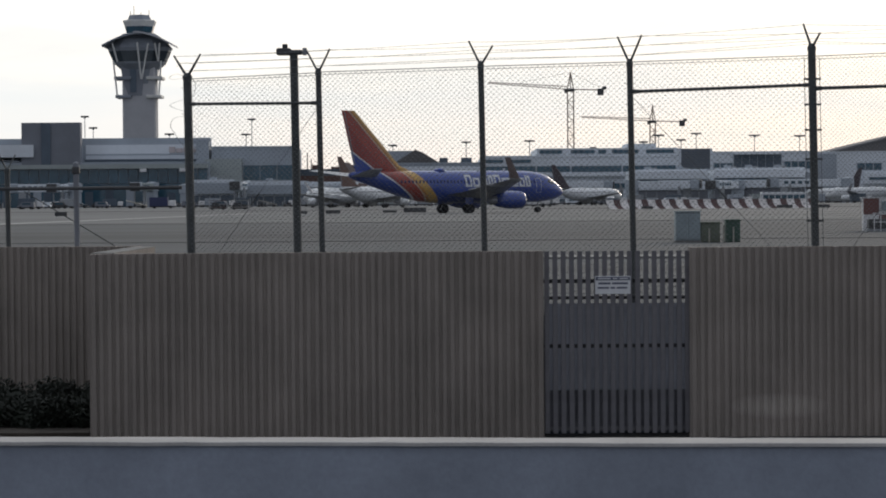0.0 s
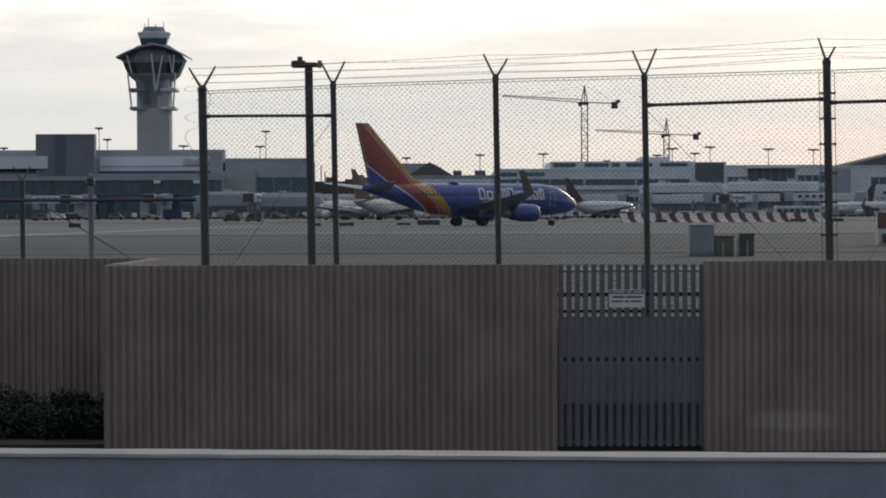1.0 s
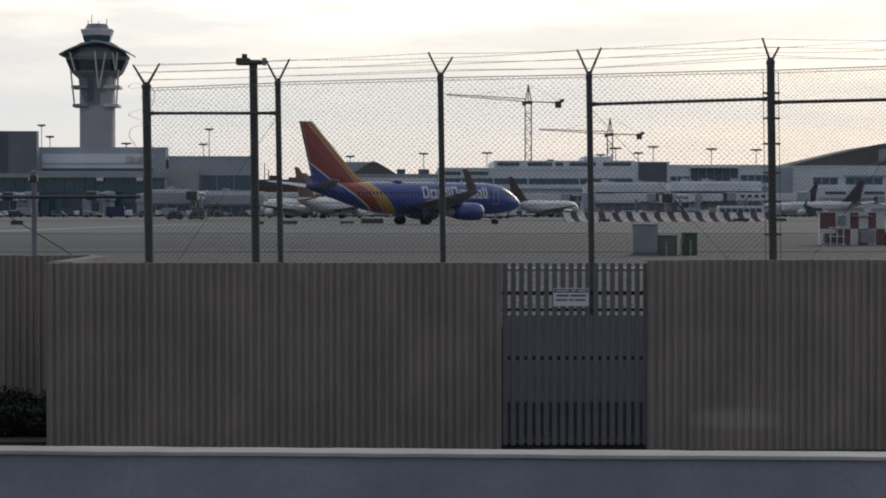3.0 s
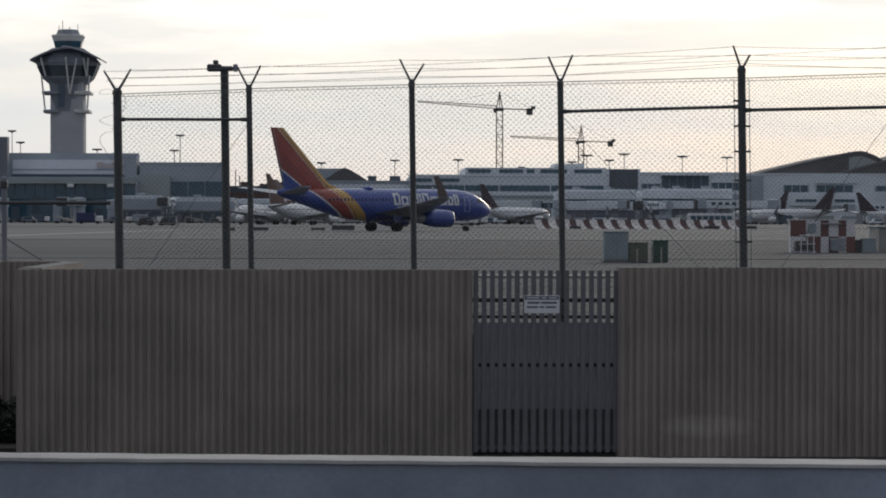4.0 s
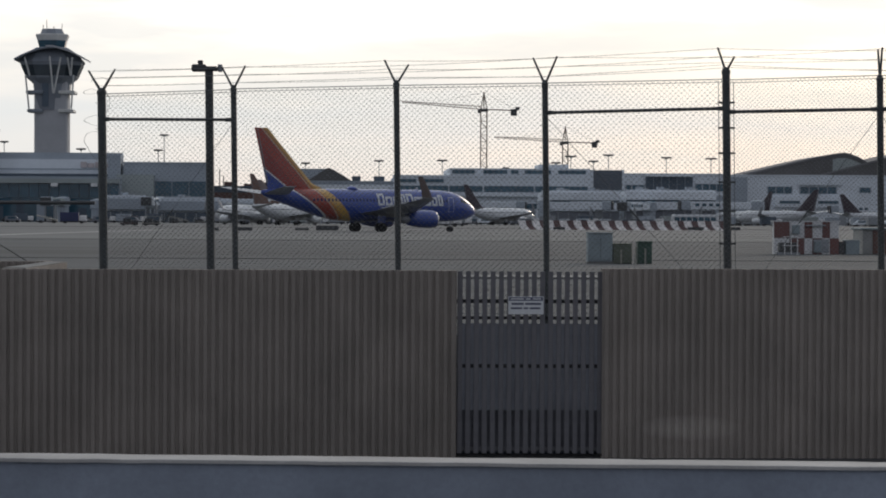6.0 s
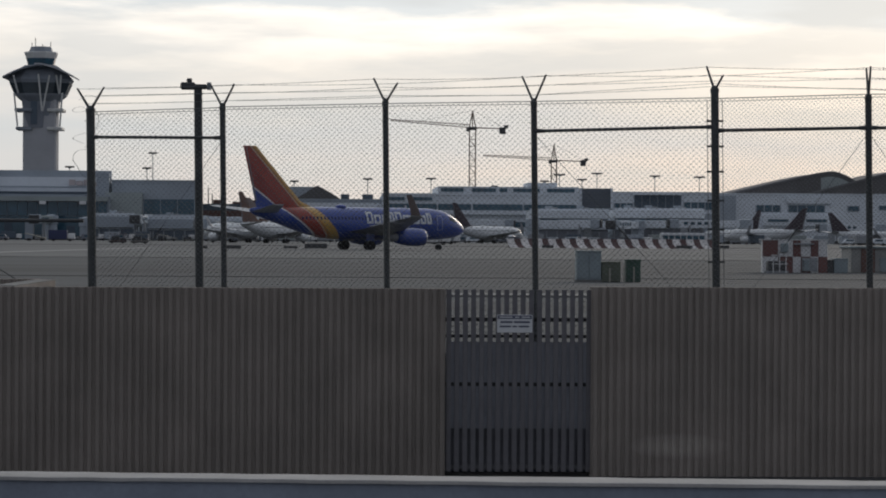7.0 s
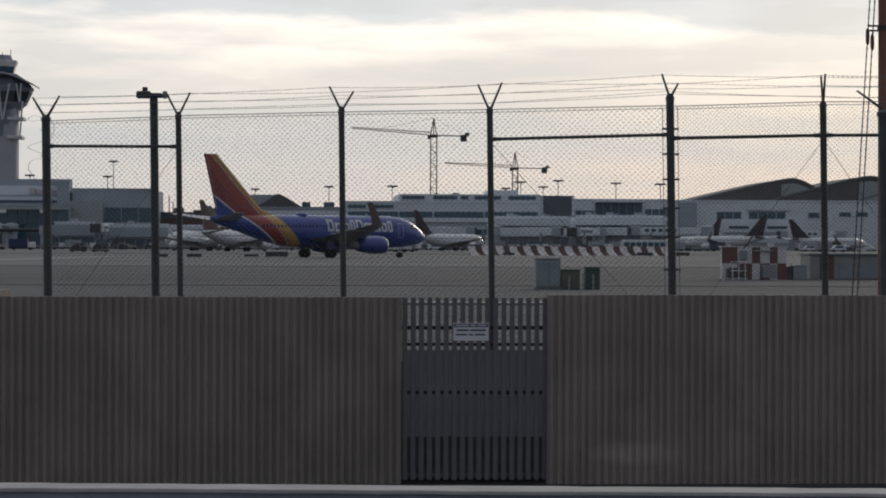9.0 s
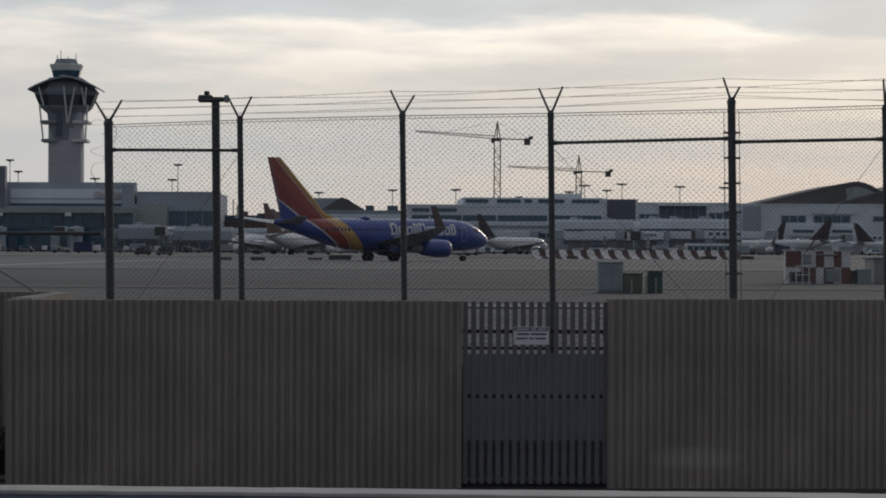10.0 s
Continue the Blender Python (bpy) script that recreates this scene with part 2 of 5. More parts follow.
def scuffed_concrete():
    """The wall's concrete with one pale, rubbed smear low down."""
    m = CONCRETE.copy()
    m.name = "scuffed_concrete"
    t = m.node_tree
    b = t.nodes["Principled BSDF"]
    src = b.inputs["Base Color"].links[0].from_socket
    tc = t.nodes.new("ShaderNodeTexCoord")
    sp = t.nodes.new("ShaderNodeSeparateXYZ")
    t.links.new(tc.outputs["Object"], sp.inputs[0])
    u = math_node(t, "MULTIPLY_ADD", sp.outputs[0], 1 / 0.62, -1.15 / 0.62)
    v = math_node(t, "MULTIPLY_ADD", sp.outputs[2], 1 / 0.16, -0.68 / 0.16)
    d = math_node(t, "ADD", math_node(t, "MULTIPLY", u, u), math_node(t, "MULTIPLY", v, v))
    d = math_node(t, "ADD", d, math_node(t, "MULTIPLY", noise_node(t, tc.outputs["Object"], 5, 4), 1.2))
    f = ramp(t, [(0.30, (0.8,) * 3), (1.0, (0, 0, 0))], math_node(t, "MULTIPLY", d, 0.55))
    t.links.new(mix_color(t, f, src, (0.45, 0.405, 0.36)), b.inputs["Base Color"])
    return m


SCUFFED = scuffed_concrete()


# ---- mesh helpers ----
def finish(name, bm, mat, smooth=False):
    bmesh.ops.recalc_face_normals(bm, faces=bm.faces)
    me = bpy.data.meshes.new(name)
    bm.to_mesh(me)
    bm.free()
    for mt in (mat if isinstance(mat, (list, tuple)) else [mat]):
        me.materials.append(mt)
    if smooth:
        for p in me.polygons:
            p.use_smooth = True
    return me


def part(name, bm, mat, parent=None, label="", smooth=False):
    ob = new(name, finish(name, bm, mat, smooth))
    if parent is not None:
        ob.parent = parent
    return tagged(ob, label)


def thing(name, m, label, category, group="", kind=""):
    ob = new(name)
    ob.matrix_world = m
    ob.empty_display_size = 0.3
    return tagged(ob, label, category, group, kind)


def box(bm, x0, x1, y0, y1, z0, z1, bevel=0.0, m=None):
    r = bmesh.ops.create_cube(bm, size=1.0)
    vs = r["verts"]
    for v in vs:
        v.co = Vector(((x0 + x1) / 2 + v.co.x * (x1 - x0), (y0 + y1) / 2 + v.co.y * (y1 - y0), (z0 + z1) / 2 + v.co.z * (z1 - z0)))
    if bevel:
        es = list({e for v in vs for e in v.link_edges})
        r = bmesh.ops.bevel(bm, geom=es, offset=bevel, segments=1, affect="EDGES")
        vs = r["verts"]
    if m is not None:
        bmesh.ops.transform(bm, matrix=m, verts=vs)
    return bm


def boxes(*rows, bevel=0.0):
    bm = bmesh.new()
    for row in rows:
        box(bm, *row, bevel=bevel)
    return bm


def rod(bm, a, b, r0, r1=None, n=8, caps=True):
    a, b = Vector(a), Vector(b)
    d = (b - a).normalized()
    u = d.orthogonal().normalized()
    w = d.cross(u)
    r1 = r0 if r1 is None else r1
    rings = []
    for p, r in ((a, r0), (b, r1)):
        rings.append([bm.verts.new(p + r * (math.cos(2 * math.pi * i / n) * u + math.sin(2 * math.pi * i / n) * w)) for i in range(n)])
    for i in range(n):
        bm.faces.new((rings[0][i], rings[0][(i + 1) % n], rings[1][(i + 1) % n], rings[1][i]))
    if caps:
        bm.faces.new(rings[0][::-1])
        bm.faces.new(rings[1])
    return bm


def rods(rows, r, n=6):
    bm = bmesh.new()
    for a, b in rows:
        rod(bm, a, b, r, n=n)
    return bm


def loft(bm, rings, closed=True, caps=True):
    """Skins rings of points, given in order."""
    made = [[bm.verts.new(p) for p in ring] for ring in rings]
    n = len(made[0])
    for a, b in zip(made, made[1:]):
        for i in range(n if closed else n - 1):
            bm.faces.new((a[i], a[(i + 1) % n], b[(i + 1) % n], b[i]))
    if caps:
        bm.faces.new(made[0][::-1])
        bm.faces.new(made[-1])
    return bm


def turned(profile, n=24, m=None):
    """A turned body round z from (radius, height) rows."""
    bm = bmesh.new()
    loft(bm, [[(r * math.cos(2 * math.pi * i / n), r * math.sin(2 * math.pi * i / n), z) for i in range(n)] for r, z in profile])
    if m is not None:
        bmesh.ops.transform(bm, matrix=m, verts=bm.verts)
    return bm


def slab(bm, sections):
    """A wing-like body: rows of (leading x, trailing x, y, z, thickness, upright)."""
    rings = []
    for le, te, y, z, th, up in sections:
        c = le - te
        pts = []
        for f, s in ((0, 0), (0.08, 0.7), (0.35, 1), (0.7, 0.6), (1, 0.08), (0.7, -0.45), (0.35, -0.7), (0.08, -0.5)):
            x = le - f * c
            pts.append((x, y + s * th / 2, z) if up else (x, y, z + s * th / 2))
        rings.append(pts)
    loft(bm, rings)
    return bm

# ---- ground, road and walls ----
AIR = 1.66   # level of the airfield above the road
HEAD = 1.75  # level that the pole heads and rails along the wall are set from


def strip(name, x0, x1, y0, y1, z0, z1, mat, label, category):
    return tagged(part(name, boxes((x0, x1, y0, y1, z0, z1)), mat), label, category, kind="structure")


strip("ground", -2600, 2600, 39.0, 4400, AIR - 1.5, AIR, FIELD, "grey weathered asphalt airfield reaching the horizon", "ground")
strip("bank", -60, -4.35, 38.31, 39.0, 0.0, AIR - 0.006, TAXI, "paved airfield edge behind the recessed wall", "ground")
bm = bmesh.new()
loft(bm, [[(x, 33.75, 0.0), (x, 33.75, 1.575), (x, 39.0, AIR - 0.003), (x, 39.0, 0.0)] for x in (-4.35, 60)])
tagged(part("bank_edge", bm, FIELD), "paved airfield edge that falls towards the fluted wall", "ground", kind="structure")
strip("road", -200, 200, 15.1, 39.0, -0.4, -0.02, ASPHALT, "dark asphalt road below the airport wall", "road")
strip("lot", -200, 200, -300, 15.1, -0.5, 0.95, ASPHALT, "asphalt lot on the near side of the parapet", "ground")
strip("taxiway", -2400, 2400, 92, 128, AIR - 0.5, AIR + 0.015, TAXI, "dark asphalt taxiway strip across the airfield", "taxiway")
strip("apron", -2400, 2400, 176, 420, AIR - 0.5, AIR + 0.02, APRON, "pale concrete taxi apron in front of the terminals", "apron")
strip("apron_far", -2400, 2400, 470, 2400, AIR - 0.5, AIR + 0.02, APRON, "pale concrete apron round the parked aircraft", "apron")
strip("edge_line", -1.0, 1.0, -85, 110, -0.4, 0.03, EDGE, "faded pale painted edge line on the airfield", "line").matrix_world = pose(-30.2, 222, AIR, 0, 0, -2.56)
strip("kerb_strip", -60, 60, 62, 64.5, AIR - 0.4, AIR + 0.05, CAP, "pale concrete kerb strip beside the service road", "kerb")


def fluted(length, height, rib=0.104, depth=0.031, seed=1):
    """A cast wall with upright ribs on its -y face; starts at x = 0, face at y = 0."""
    bm = bmesh.new()
    rnd = random.Random(seed)
    prof = []
    n = int(round(length / rib))
    for i in range(n):
        x = i * length / n
        w = length / n
        j = rnd.uniform(-0.006, 0.006)
        prof += [(x + 0.002, depth), (x + w * 0.22 + j, depth), (x + w * 0.34 + j, rnd.uniform(0, 0.006)), (x + w * 0.80 + j, rnd.uniform(0, 0.006)), (x + w * 0.92, depth)]
    prof.append((length, depth))
    low = [bm.verts.new((x, y, 0)) for x, y in prof]
    top = [bm.verts.new((x, y, height + rnd.uniform(-0.004, 0.004))) for x, y in prof]
    back_l = [bm.verts.new((length, 0.3, 0)), bm.verts.new((0, 0.3, 0))]
    back_t = [bm.verts.new((length, 0.3, height)), bm.verts.new((0, 0.3, height))]
    lo, hi = low + back_l, top + back_t
    k = len(lo)
    for i in range(k):
        bm.faces.new((lo[i], lo[(i + 1) % k], hi[(i + 1) % k], hi[i]))
    bm.faces.new(hi)
    bm.faces.new(lo[::-1])
    return bm


def wall(name, x, y, length, top, label, seed, mat=CONCRETE):
    ob = tagged(part(name, fluted(length, top + 0.3, seed=seed), mat), label, "wall", kind="structure")
    ob.location = (x, y, -0.3)
    return ob


wall("wall_main", -4.66, 32.98, 5.978, 2.44, "brown fluted concrete boundary wall with upright ribs", 2)
wall("wall_right", 3.24, 32.98, 9.0, 2.475, "brown fluted concrete boundary wall beside the gate", 3, SCUFFED)
wall("wall_recessed", -14.0, 38.0, 9.4, 2.455, "brown fluted concrete wall set back behind shrubs", 4)
ret = tagged(part("wall_return", fluted(4.7, 2.74, seed=5), CONCRETE), "fluted concrete return wall beside the recess", "wall", kind="structure")
ret.matrix_world = pose(-4.655, 37.99, -0.3, 0, 0, -90)
strip("wall_cap", -4.66, -4.36, 33.29, 37.98, 2.44, 2.452, CAP, "pale smooth concrete top of the return wall", "wall cap")
# closing walls beyond the view
strip("wall_beyond", 12.25, 60, 33.0, 33.3, -0.3, 2.475, CONCRETE, "plain concrete boundary wall further along the road", "wall")
strip("wall_far", -60, -14.0, 38.0, 38.3, -0.3, 2.455, CONCRETE, "plain concrete boundary wall further along the road", "wall")

par = thing("parapet", pose(0, 15, 0, 0, 0.5, 0), "low blue-grey concrete parapet with a pale cap", "parapet", kind="structure")
part("parapet_body", boxes((-60, 60, 0.215, 0.505, -0.5, 1.622)), PARAPET, par)
rnd = random.Random(8)
bm = bmesh.new()
rows_p = []
for k in range(-60, 61):
    x = k * 0.2 if abs(k) < 60 else math.copysign(60, k)
    j0, j1, j2 = (rnd.uniform(-0.0022, 0.0022) for _ in range(3))
    rows_p.append([(x, 0.19 + j0, 1.618 + j1), (x, 0.194 + j0, 1.636 + j1), (x, 0.20 + j0, 1.640 + j1), (x, 0.52, 1.640 + j2), (x, 0.53, 1.632 + j2), (x, 0.53, 1.618)])
loft(bm, rows_p)
part("parapet_cap", bm, PARAPET_TOP, par, "pale worn concrete cap")

# soil bed and shrubs in the recess
strip("planting_bed", -14.0, -4.7, 33.7, 37.95, -0.2, 0.03, SOIL, "bare dark soil bed below the recessed wall", "soil")


def shrub(name, x, y, z, w, h, seed):
    rnd = random.Random(seed)
    ob = thing(name, pose(x, y, z), "dense dark green shrub in the recess beside the wall", "shrub", "shrubs in the recess")
    bm = bmesh.new()
    for i in range(7):
        a = rnd.uniform(0, 6.28)
        tip = (math.cos(a) * w * rnd.uniform(0.15, 0.4), math.sin(a) * w * rnd.uniform(0.15, 0.4), h * rnd.uniform(0.5, 0.9))
        rod(bm, (0, 0, -0.05), tip, 0.03, 0.008, 5)
    part("stems", bm, BARK, ob)
    bm = bmesh.new()
    lumps = [(rnd.uniform(-0.42, 0.42) * w, rnd.uniform(-0.3, 0.3) * w, rnd.uniform(0.12, 0.72) * h, rnd.uniform(0.16, 0.27) * w) for _ in range(20)]
    for _ in range(7000):
        lx, ly, lz, lr = rnd.choice(lumps)
        d = Vector((rnd.gauss(0, 1), rnd.gauss(0, 1), rnd.gauss(0, 0.8))).normalized() * lr * rnd.uniform(0.55, 1.08)
        p = Vector((lx, ly, lz)) + d
        if p.z < 0.0:
            continue
        u = Vector((rnd.gauss(0, 1), rnd.gauss(0, 1), rnd.gauss(0, 1))).normalized() * rnd.uniform(0.025, 0.05)
        v = u.orthogonal().normalized() * rnd.uniform(0.012, 0.022)
        bm.faces.new([bm.verts.new(q) for q in (p - u, p + v, p + u, p - v)])
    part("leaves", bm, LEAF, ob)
    return ob


for k, (x, y, w, h) in enumerate(((-5.35, 36.2, 1.05, 0.5), (-6.2, 36.4, 1.15, 0.46), (-7.1, 36.3, 1.1, 0.42), (-5.2, 34.7, 0.85, 0.42), (-5.95, 34.8, 0.95, 0.36), (-6.75, 34.7, 0.9, 0.34))):
    shrub("shrub", x, y, 0.02, w, h, 11 + k)

# ---- gate ----
gate = thing("picket_gate", pose(1.34, 33.1, 0), "dark grey steel picket gate between the fluted walls", "gate")
pick = finish("picket", boxes((-0.033, 0.033, -0.012, 0.012, 0.0, 2.405), bevel=0.004), GATE)
for i in range(18):
    p = new("picket", pick)
    p.parent = gate
    p.location = (0.024 + i * 0.109, 0, 0.03)
for z, h in ((2.038, 0.05), (1.818, 0.04), (1.183, 0.05), (0.09, 0.05)):
    part("gate_rail", boxes((-0.02, 1.9, 0.0125, 0.0165, z - h / 2, z + h / 2)), GATE if z < 0.5 else RUBBER, gate)
part("gate_plate", boxes((-0.01, 1.88, 0.017, 0.022, 0.60, 1.745)), GATE_BACK, gate, "dark sheet steel backing plate")
part("kick_plate", boxes((-0.01, 1.88, 0.05, 0.056, 0.05, 0.62)), GATE_LOW, gate, "dark lower steel plate")
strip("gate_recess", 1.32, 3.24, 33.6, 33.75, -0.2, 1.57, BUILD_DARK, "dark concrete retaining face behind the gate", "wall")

sign = thing("warning_sign", pose(2.232, 33.065, 1.985), "small white warning sign with a dark header on the gate", "sign")
part("sign_plate", boxes((-0.234, 0.234, -0.006, 0.004, -0.118, 0.118), bevel=0.004), SIGN, sign)
part("sign_header", boxes((-0.226, 0.226, -0.0082, -0.006, 0.062, 0.110)), INK, sign, "dark printed header band")
for x0, x1 in ((-0.20, -0.03), (0.0, 0.06), (0.09, 0.2)):
    part("text_bar", boxes((x0, x1, -0.0100, -0.0082, 0.079, 0.094)), SIGN, sign)
for z, h, rows_s in ((0.022, 0.026, ((-0.19, -0.03), (-0.01, 0.2))), (-0.036, 0.024, ((-0.2, -0.05), (-0.03, 0.03), (0.05, 0.19)))):
    for x0, x1 in rows_s:
        part("text_bar", boxes((x0, x1, -0.0085, -0.006, z - h / 2, z + h / 2)), INK, sign)

# ---- perimeter fence ----
# posts: x of the top, y, top z, radius, half spread of the arms in x, arm rise
POSTS = [(-3.845, 38.0, 5.0, 0.066, 0.22, 0.34), (-1.83, 37.3, 5.02, 0.044, 0.18, 0.34), (0.565, 36.4, 5.06, 0.044, 0.17, 0.37, -0.09),
         (2.667, 35.7, 5.035, 0.044, 0.155, 0.395), (5.09, 34.6, 5.17, 0.055, 0.085, 0.35, -0.15), (7.17, 34.3, 5.066, 0.046, -0.012, 0.424),
         (8.06, 34.15, 4.95, 0.158, 0.407, 0.33), (10.4, 34.0, 5.1, 0.05, 0.05, 0.35), (12.9, 34.0, 5.1, 0.05, 0.05, 0.35)]
LEAN = math.tan(radians(0.9))
FOOT = 1.55   # post feet stand in the paved edge along the wall
# where the strands are strung past a post that has no forked arm for them
STRUNG = {6: (8.06, 34.15, 5.06, 0.1, -0.012, 0.42)}


def foot(post):
    return Vector((post[0] + (post[2] - FOOT) * LEAN, post[1], FOOT))


def on_post(post, z):
    return Vector((post[0] + (post[2] - z) * LEAN, post[1], z))


fence = thing("perimeter_fence", pose(0, 34, AIR), "tall chain link fence topped with forked barbed wire arms", "fence")
INTO = Matrix.Translation((0, -34, -AIR))


def arm_tip(post, s, f=1.0):
    """A place on one of a post's forked arms; f runs from the post's top to the arm's end."""
    x, y, top, _, spread, rise = post[:6]
    if s > 0:
        rise += post[6] if len(post) > 6 else 0.0
    return Vector((x + s * spread * f, y - s * 0.2 * f, top + rise * f))


def fence_post(post, bands=False, label="dark green steel fence post with a forked barbed wire arm"):
    x, y, top, r, spread, rise = post[:6]
    tip = Vector((x, y, top)) - foot(post)
    bm = bmesh.new()
    rod(bm, (0, 0, -0.2), tip, r, n=14)
    ob = part("fence_post", bm, POST, fence, label)
    ob.matrix_local = INTO @ pose(*foot(post))
    part("post_cap", turned([(r * 1.12, -0.03), (r * 1.12, 0.02), (r * 0.7, 0.06), (0.01, 0.075)], 14, Matrix.Translation(tip)), POST, ob)
    for s in (-1, 1):
        bm = bmesh.new()
        rod(bm, tip + Vector((0, 0, 0.0)), arm_tip(post, s) - foot(post), 0.018 if r < 0.06 else 0.024, 0.014, 6)
        part("arm", bm, POST, ob)
    part("base_collar", turned([(r * 1.5, 0), (r * 1.5, 0.03), (r * 1.1, 0.06)], 12), POST, ob)
    if not bands and r < 0.1:
        # short twisted ties that hold the mesh to the post
        tie_rnd = random.Random(int(x * 100))
        z = 1.5
        while z < tip.z - 0.1:
            c = tip * (z / tip.z)
            bm = bmesh.new()
            rod(bm, c + Vector((-r - 0.022, -0.03, 0.004)), c + Vector((r + 0.006, -r, -0.004)), 0.006, n=4)
            part("tie_wire", bm, WIRE, ob)
            z += tie_rnd.uniform(0.26, 0.4)
    if bands:
        for z in (0.35, 0.8, 1.25, 1.7, 2.1, 2.5, 2.85, 3.2):
            c = tip * (z / tip.z)
            band = boxes((-r - 0.062, r + 0.062, -0.012, 0.012, -0.014, 0.014))
            bmesh.ops.transform(band, matrix=Matrix.Translation(c), verts=band.verts)
            part("tension_band", band, POST, ob)
        for s in (-1, 1):
            bm = bmesh.new()
            rod(bm, (s * (r + 0.05), 0, 0.1), tip + Vector((s * (r + 0.05), 0, -0.12)), 0.005, n=5)
            part("tension_bar", bm, WIRE, ob)
    return ob


for i, post in enumerate(POSTS):
    fence_post(post, bands=i == 4, label="thick dark terminal fence post with tension bands" if i in (0, 4) else
               "heavy dark corner fence post with a slanted arm" if i == 6 else "dark green steel fence post with a forked barbed wire arm")


def link_mesh(a, b, z0, z1, wide=0.098, tall=0.066, r=0.0033):
    """Woven wire between two upright lines: mirrored bent wires that hook into one another as diamonds."""
    bm = bmesh.new()
    a, b = Vector(a), Vector(b)
    span = (b - a).xy.length
    ux = Vector(((b - a).x, (b - a).y, 0)).normalized()
    nrm = Vector((-ux.y, ux.x, 0))
    wide /= 2
    n = int(span / wide)
    steps = int((z1[0] - z0) / (tall / 2))
    for i in range(n + 1):
        base = a + ux * (i * wide)
        f = i / max(1, n)
        topz = z1[0] + (z1[1] - z1[0]) * f
        prev = None
        for k in range(steps + 1):
            z = z0 + (topz - z0) * k / steps
            s = 0.5 if (k + i) % 2 else -0.5
            p = base + ux * (s * wide * 1.04 + (topz - z) * LEAN) + nrm * (0.004 * s)
            p.z = z
            ring = [bm.verts.new(p + r * d) for d in (ux * 1.25, nrm - ux * 0.6, -nrm - ux * 0.6)]
            if prev:
                for j in range(3):
                    bm.faces.new((prev[j], prev[(j + 1) % 3], ring[(j + 1) % 3], ring[j]))
            prev = ring
            # the hook where two wires catch one another lies flat along the fence
            if s > 0 and 0 < k < steps:
                rod(bm, p - ux * wide * 0.5, p + ux * wide * 0.5, r * 1.25, n=3, caps=False)
    return bm


def fence_bay(i, j, top0, top1, rail=None, braces=(), seed=0, cell=(0.083, 0.076, 0.0017)):
    A, B = POSTS[i], POSTS[j]
    ob = part("chain_link", link_mesh((A[0], A[1] - 0.05, 0), (B[0], B[1] - 0.05, 0), AIR + 0.03, (top0, top1), *cell), WIRE, fence, "grey woven chain link wire")
    ob.matrix_local = INTO
    bm = bmesh.new()
    rod(bm, on_post(A, top0) + Vector((0, -0.05, -0.01)), on_post(B, top1) + Vector((0, -0.05, -0.01)), 0.006, n=5)
    rod(bm, on_post(A, top0) + Vector((0, -0.05, -0.05)), on_post(B, top1) + Vector((0, -0.05, -0.05)), 0.004, n=5)
    part("tension_wire", bm, WIRE, ob)
    if rail:
        bm = bmesh.new()
        rod(bm, on_post(A, rail[0]), on_post(B, rail[1]), 0.024, n=10)
        part("top_rail", bm, POST, ob)
        way = (on_post(B, rail[1]) - on_post(A, rail[0])).normalized()
        for c, d in ((on_post(A, rail[0]), way), (on_post(B, rail[1]), -way)):
            bm = bmesh.new()
            rod(bm, c + d * 0.03, c + d * 0.13, 0.034, 0.029, 10)
            part("rail_cup", bm, POST, ob)
    for p, q in braces:
        bm = bmesh.new()
        rod(bm, p, q, 0.0036, n=5)
        mid = (Vector(p) + Vector(q)) / 2
        d = (Vector(q) - Vector(p)).normalized()
        rod(bm, mid - d * 0.12, mid + d * 0.1, 0.011, n=6)
        part("truss_rod", bm, POST, ob)
    # slack barbed wire, three strands to an arm
    for s in (-1, 1):
        for k, f in enumerate((0.30, 0.64, 0.97)):
            def tip(P):
                return arm_tip(P, s, f)
            bm = bmesh.new()
            p, q = tip(STRUNG.get(i, A)), tip(STRUNG.get(j, B))
            rnd = random.Random(seed * 7 + k + (10 if s > 0 else 0))
            sag = rnd.uniform(0.0, 0.018)
            prev = p
            m = 14
            for t in range(1, m + 1):
                g = t / m
                c = p.lerp(q, g) - Vector((0, 0, sag * 4 * g * (1 - g)))
                rod(bm, prev, c, 0.0034, n=4, caps=False)
                prev = c
                if t < m:
                    for e in (0.3, 0.7):
                        h = c + (q - p).normalized() * (e * 0.15)
                        rod(bm, h + Vector((0, 0.008, 0.012)), h - Vector((0, 0.008, 0.012)), 0.0022, n=3, caps=False)
            tagged(part("barbed_wire", bm, WIRE, ob), kind="stuff")
    return ob


P = POSTS
fence_bay(0, 1, 4.985, 5.03, (4.60, 4.575), [(on_post(P[1], 4.55), on_post(P[0], AIR + 0.1))], 1)
fence_bay(1, 2, 5.04, 5.06, None, (), 2)
fence_bay(2, 3, 5.06, 5.07, None, (), 3)
fence_bay(3, 4, 5.07, 5.08, (4.64, 4.67), [(on_post(P[3], 4.6), on_post(P[4], AIR + 0.1))], 4)
fence_bay(4, 5, 5.07, 5.13, (4.62, 4.66), [(on_post(P[5], 4.6), on_post(P[4], AIR + 0.1))], 5, (0.062, 0.060, 0.0016))
fence_bay(5, 6, 5.13, 5.13, (4.66, 4.66), [(on_post(P[5], 4.6), on_post(P[5], AIR + 0.1) + Vector((1.9, -0.2, 0)))], 6, (0.062, 0.060, 0.0016))
fence_bay(6, 7, 5.1, 5.1, (4.66, 4.66), (), 7, (0.062, 0.060, 0.0016))
fence_bay(7, 8, 5.1, 5.1, (4.66, 4.66), (), 8, (0.062, 0.060, 0.0016))

